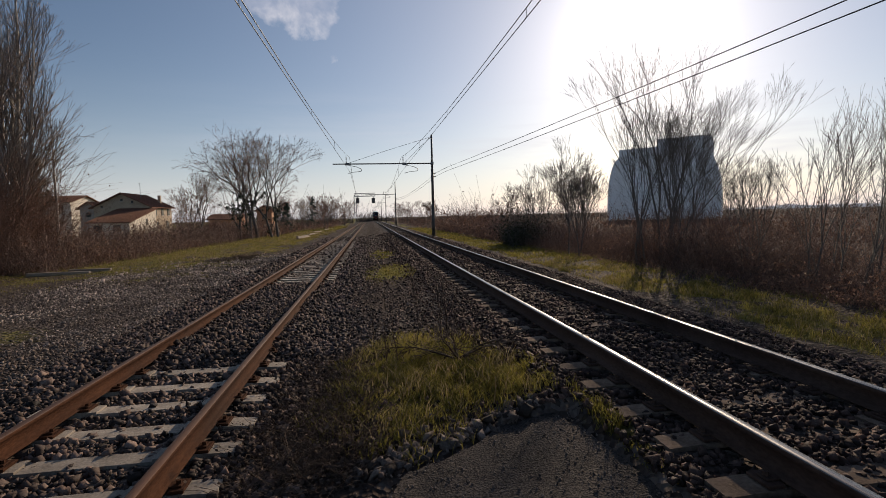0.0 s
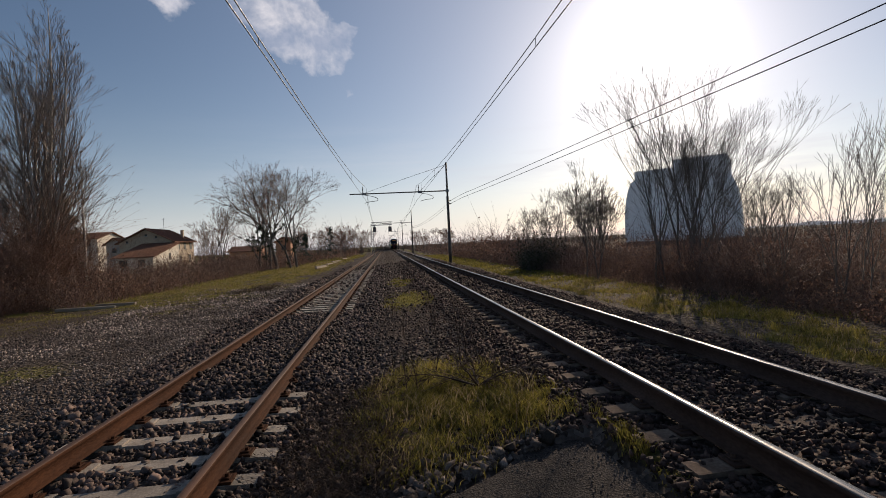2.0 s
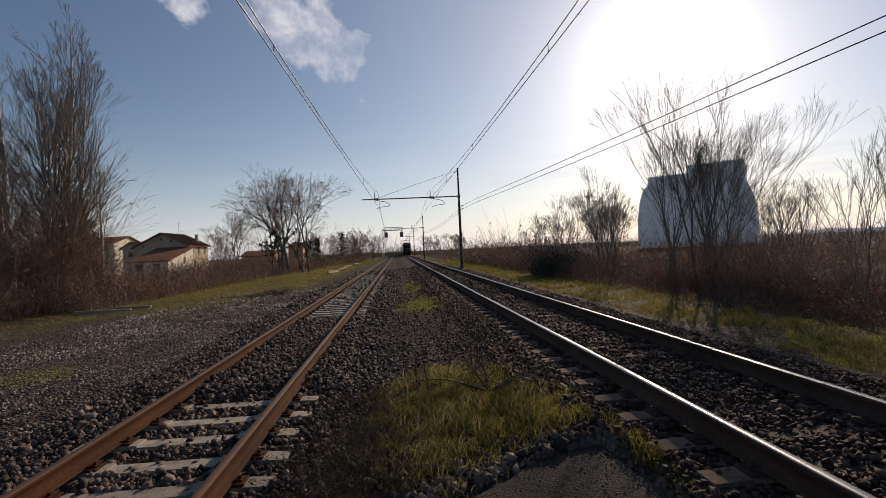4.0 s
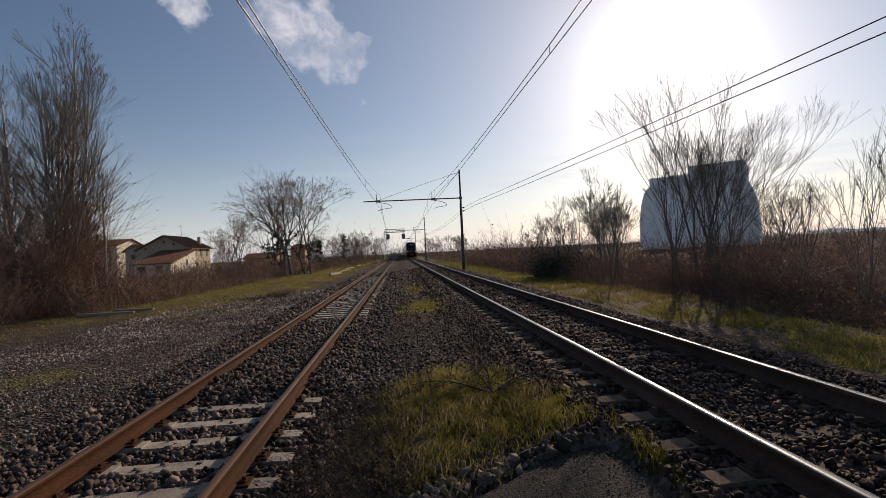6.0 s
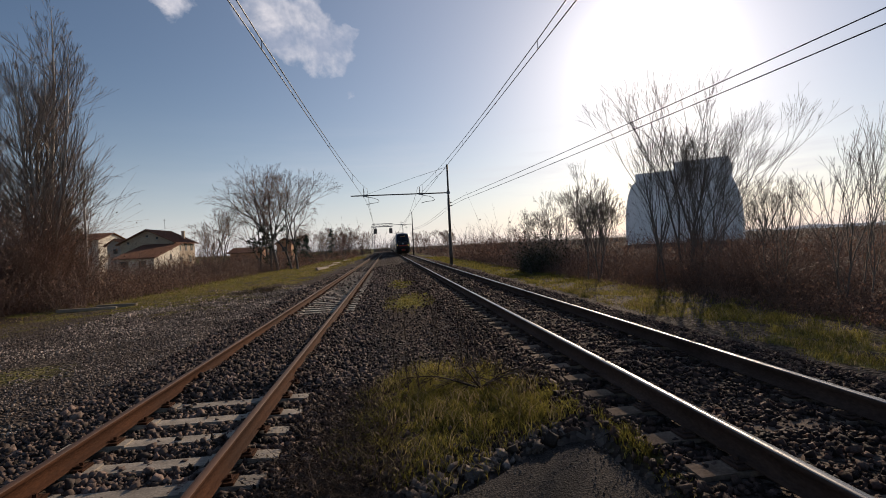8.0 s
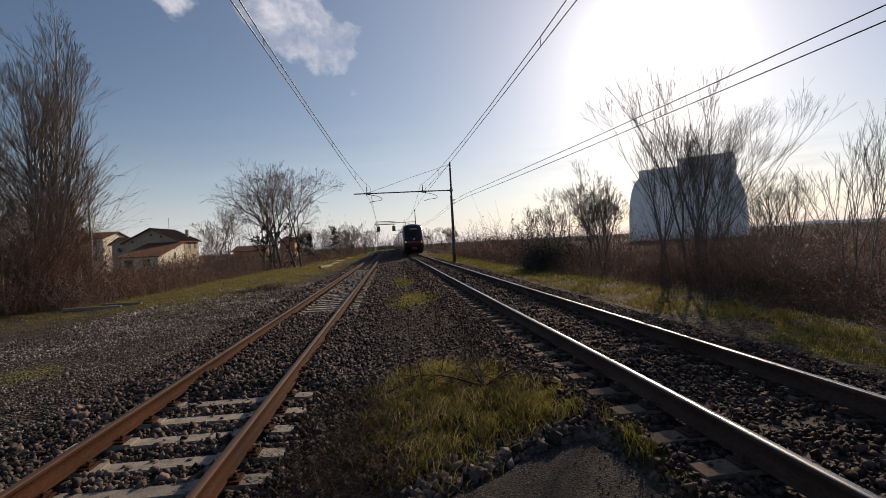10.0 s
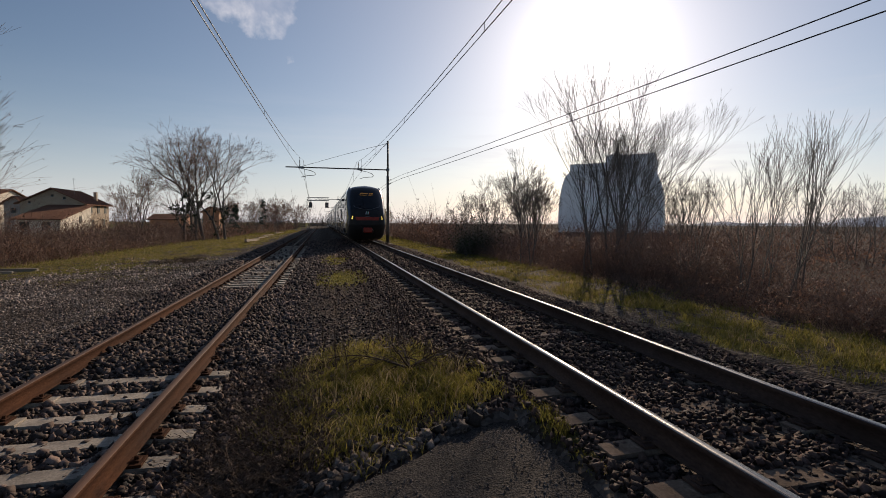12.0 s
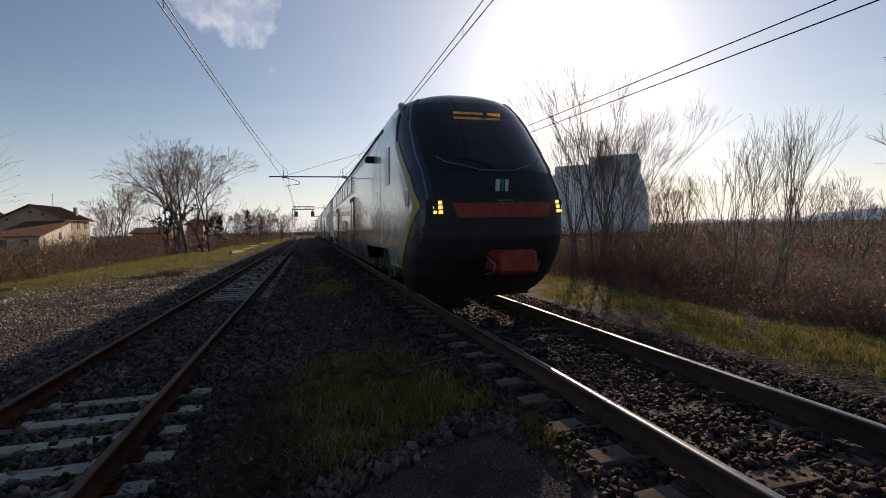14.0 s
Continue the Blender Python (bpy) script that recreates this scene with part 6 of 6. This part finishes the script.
def build_nose():
    def edge(z):
        return float(np.interp(z, EDGE_Z, EDGE_Y))

    def silver(t, p):
        return (abs(t) > 40 and p.y > edge(p.z) and p.z < 3.96) or (p.z >= 3.96 and p.y > 3.1)

    def sheet(zs, half, off, n=28):
        """A smooth panel laid on the front; half(z): half its width."""
        bm = bmesh.new()
        rows = [[bm.verts.new(nose_x(half(z) * (2 * j / n - 1), z, off)) for j in range(n + 1)] for z in zs]
        for r, q in zip(rows, rows[1:]):
            for j in range(n):
                bm.faces.new((r[j], r[j + 1], q[j + 1], q[j]))
        bmesh.ops.recalc_face_normals(bm, faces=bm.faces)
        return bm

    def steps(z0, z1, n):
        return [z0 + (z1 - z0) * i / n for i in range(n + 1)]

    nose = part("nose", nose_sheet(lambda t, p: not silver(t, p) and p.z > 0.9), M_NAVY, train, "glossy dark blue front mask", True)
    part("cab_side", nose_sheet(lambda t, p: silver(t, p) and p.z > (0.70 if p.y < 3.4 else 1.02)), M_SILVER, train, "light grey cab side", True)
    part("apron", nose_sheet(lambda t, p: p.z <= 0.9 and not (silver(t, p) and p.z > 0.62) and p.y < 2.2), M_BLACK, train, "black front apron below the nose", True)
    for s in (-1, 1):
        part("edge_stripe", ribbon(s, steps(0.70, 3.15, 40), edge, 0.24, 0.012), M_GOLD, nose, "yellow edge stripe", True)
        part("edge_seam", ribbon(s, steps(3.1, 3.94, 14), edge, 0.10, 0.010), M_BLACK, nose, "dark seam", True)
        part("side_hatch", ribbon(s, steps(1.85, 2.13, 4), lambda z: 1.15, 0.16, 0.02), M_SLATE, nose)
    part("mask_panel", sheet(steps(1.50, 2.40, 20), lambda z: float(np.interp(z, [1.5, 1.9, 2.0, 2.4], [1.25, 1.22, 1.12, 1.13])), 0.006), M_BLACK, nose, "black panel round the emblem", True)
    part("windscreen", sheet(steps(2.40, 4.06, 40), lambda z: float(np.interp(z, [2.40, 2.8, 3.4, 3.85, 4.0, 4.06], [1.13, 1.17, 1.14, 1.02, 0.93, 0.78])), 0.008), M_GLASS, nose, "large dark tinted windscreen", True)
    part("red_band", sheet(steps(1.62, 1.86, 6), lambda z: 0.80 + 0.06 * (z - 1.62) / 0.24, 0.016), M_RED, nose, "dull red band between the headlamps", True)
    part("bumper", sheet(steps(0.9, 1.5, 14), lambda z: 1.27, 0.012), M_BLACK, nose, "black bumper panel", True)
    # headlamps: a dark housing with a grid of lit squares
    for s in (-1, 1):
        bm = bmesh.new()
        for i in range(2):
            for j in range(3):
                c = nose_x(s * (1.03 + 0.075 * i), 1.72 + 0.078 * j, 0.03)
                box(bm, c.x - 0.029, c.y - 0.02, c.z - 0.029, c.x + 0.029, c.y + 0.05, c.z + 0.029, 0.006)
        c = nose_x(s * 1.05, 1.8, 0.0)
        house = part("headlamp", boxes((c.x - 0.11, c.y - 0.005, 1.66, c.x + 0.11, c.y + 0.25, 1.93), bevel=0.03), M_BLACK, nose, "headlamp of six lit squares")
        part("lamp_glass", bm, M_LAMP, house)
    # coupler hatch
    c = nose_x(0, 0.95, 0.0)
    part("coupler_cover", boxes((-0.30, c.y - 0.62, 0.74, 0.30, c.y + 0.3, 1.10), bevel=0.05), M_RED, nose, "red coupler cover")
    for s in (-1, 1):
        bm = bmesh.new()
        poly_rod(bm, [(s * 0.33, c.y - 0.02, 1.0), (s * 0.37, c.y - 0.5, 0.9), (s * 0.36, c.y - 0.45, 0.76), (s * 0.34, c.y - 0.02, 0.70)], 0.016, 6)
        part("hose", bm, M_STEEL, nose)
    part("snow_plough", boxes((-0.9, 1.1, 0.2, 0.9, 1.25, 0.36), bevel=0.04), M_BLACK, train)
    # raised pillars beside the windscreen that end in small ears at the roof
    for s in (-1, 1):
        strip = bmesh.new()
        rows = []
        for z in steps(1.95, 4.02, 30):
            x = s * float(np.interp(z, [1.95, 2.4, 2.8, 3.4, 3.85, 4.02], [1.15, 1.15, 1.18, 1.15, 1.04, 0.90]))
            rows.append([strip.verts.new(nose_x(x + s * dx, z, off)) for dx, off in ((-0.03, 0.006), (-0.005, 0.035), (0.03, 0.035), (0.06, 0.004))])
        for r, q in zip(rows, rows[1:]):
            for k in range(3):
                strip.faces.new((r[k], r[k + 1], q[k + 1], q[k]))
        bmesh.ops.recalc_face_normals(strip, faces=strip.faces)
        part("pillar", strip, M_NAVY, nose, "raised dark blue pillar", True)
        ear = bmesh.new()
        bmesh.ops.create_icosphere(ear, subdivisions=3, radius=1.0, matrix=Matrix.LocRotScale((s * 1.13, 2.40, 3.78), Euler((radians(30), 0, 0)), (0.13, 0.70, 0.11)))
        part("pillar_ear", ear, M_NAVY, nose, "rounded end of the pillar", True)
    # pale trim under the windscreen and the wiper
    pts = [nose_x(x, z, 0.02) for x, z in ((-0.95, 2.68), (-0.85, 2.58), (-0.42, 2.44), (-0.30, 2.40), (0.30, 2.40), (0.42, 2.44), (0.85, 2.58), (0.95, 2.68))]
    part("trim", poly_rod(bmesh.new(), pts, 0.011, 5), M_STEEL, nose, "pale trim line below the windscreen")
    part("wiper", poly_rod(bmesh.new(), [nose_x(x, z, 0.04) for x, z in ((0.05, 2.40), (-0.35, 2.62), (-0.62, 2.66))], 0.012, 5), M_BLACK, nose)
    # maker's mark as plain shapes, and a small bar where letters cannot be read
    def tile(pts, mat, name, off=0.02):
        bm = bmesh.new()
        vs = [bm.verts.new(nose_x(x, z, off)) for x, z in pts]
        bm.faces.new(vs)
        bmesh.ops.solidify(bm, geom=bm.faces[:], thickness=0.006)
        return part(name, bm, mat, nose)
    tile([(-0.17, 2.03), (-0.09, 2.03), (-0.01, 2.24), (-0.09, 2.24)], M_WHITE, "emblem")
    tile([(-0.07, 2.03), (-0.02, 2.03), (0.06, 2.24), (0.01, 2.24)], M_GREEN, "emblem_field")
    tile([(0.0, 2.03), (0.06, 2.03), (0.14, 2.24), (0.08, 2.24)], M_WHITE, "emblem")
    tile([(0.08, 2.03), (0.14, 2.03), (0.22, 2.24), (0.16, 2.24)], M_RED, "emblem_field")
    tile([(-0.14, 1.875), (0.14, 1.875), (0.14, 1.905), (-0.14, 1.905)], M_STEEL, "lettering_bar", 0.02)
    # cab window, camera and hatch on each side
    for s in (-1, 1):
        part("cab_window", side_panel(2.95, 3.5, 2.42, 3.2, s, 0.014, 4), M_GLASS, train)
        part("cab_hatch", side_panel(4.3, 4.9, 1.15, 2.9, s, 0.006, 5), M_SILVER, train)
        part("low_stripe", side_panel(1.9, 3.35, 0.70, 0.75, s, 0.008, 1), M_GOLD, train, "thin yellow line along the lower edge")
        bm = boxes((1.37, 5.45, 3.22, 1.60, 5.7, 3.38) if s > 0 else (-1.60, 5.45, 3.22, -1.37, 5.7, 3.38), bevel=0.03)
        part("rear_camera", bm, M_BLACK, train, "small black side camera")


def led_text(words, size, z, x, name):
    cu = bpy.data.curves.new(name, "FONT")
    cu.body, cu.size, cu.align_x, cu.extrude = words, size, "CENTER", 0.002
    tmp = new("tmp", cu)
    dg = bpy.context.evaluated_depsgraph_get()
    dg.update()
    me = bpy.data.meshes.new_from_object(tmp.evaluated_get(dg))
    bpy.data.objects.remove(tmp)
    me.materials.clear(); me.materials.append(M_LED)
    ob = new(name, me)
    a, b = nose_x(0, z - 0.1, 0.035), nose_x(0, z + 0.15, 0.035)
    lean = math.degrees(math.atan2(b.y - a.y, b.z - a.z))
    p = nose_x(0, z, 0.03)
    ob.parent = train
    ob.matrix_basis = pose(x, p.y, p.z, 90 - lean, 0, 0)
    return tagged(ob, "amber lit destination letters")


build_nose()
led_text("REGIONALE", 0.108, 3.57, -0.14, "destination_line")
led_text("FIRENZE SMN - LUCCA", 0.09, 3.45, 0.0, "destination_line")
p = nose_x(0.4, 3.6, 0.03)
part("number_bar", boxes(*[(0.26 + 0.055 * i, p.y - 0.003, 3.575, 0.295 + 0.055 * i, p.y + 0.04, 3.635) for i in range(5)]), M_LED, train, "amber lit bar")
car(0.0, 27.2, True)
for k in range(1, 5):
    car(27.85 + (k - 1) * 26.65, 27.85 + (k - 1) * 26.65 + 26.0)


def train_y(t):
    s = 14.0 - t
    return 7.35 + 13.5 * s + 0.16 * s * s


def motions():
    walk(train, [(t / 2, pose(MAIN_X, train_y(t / 2), 0)) for t in range(0, 29)])


motions()
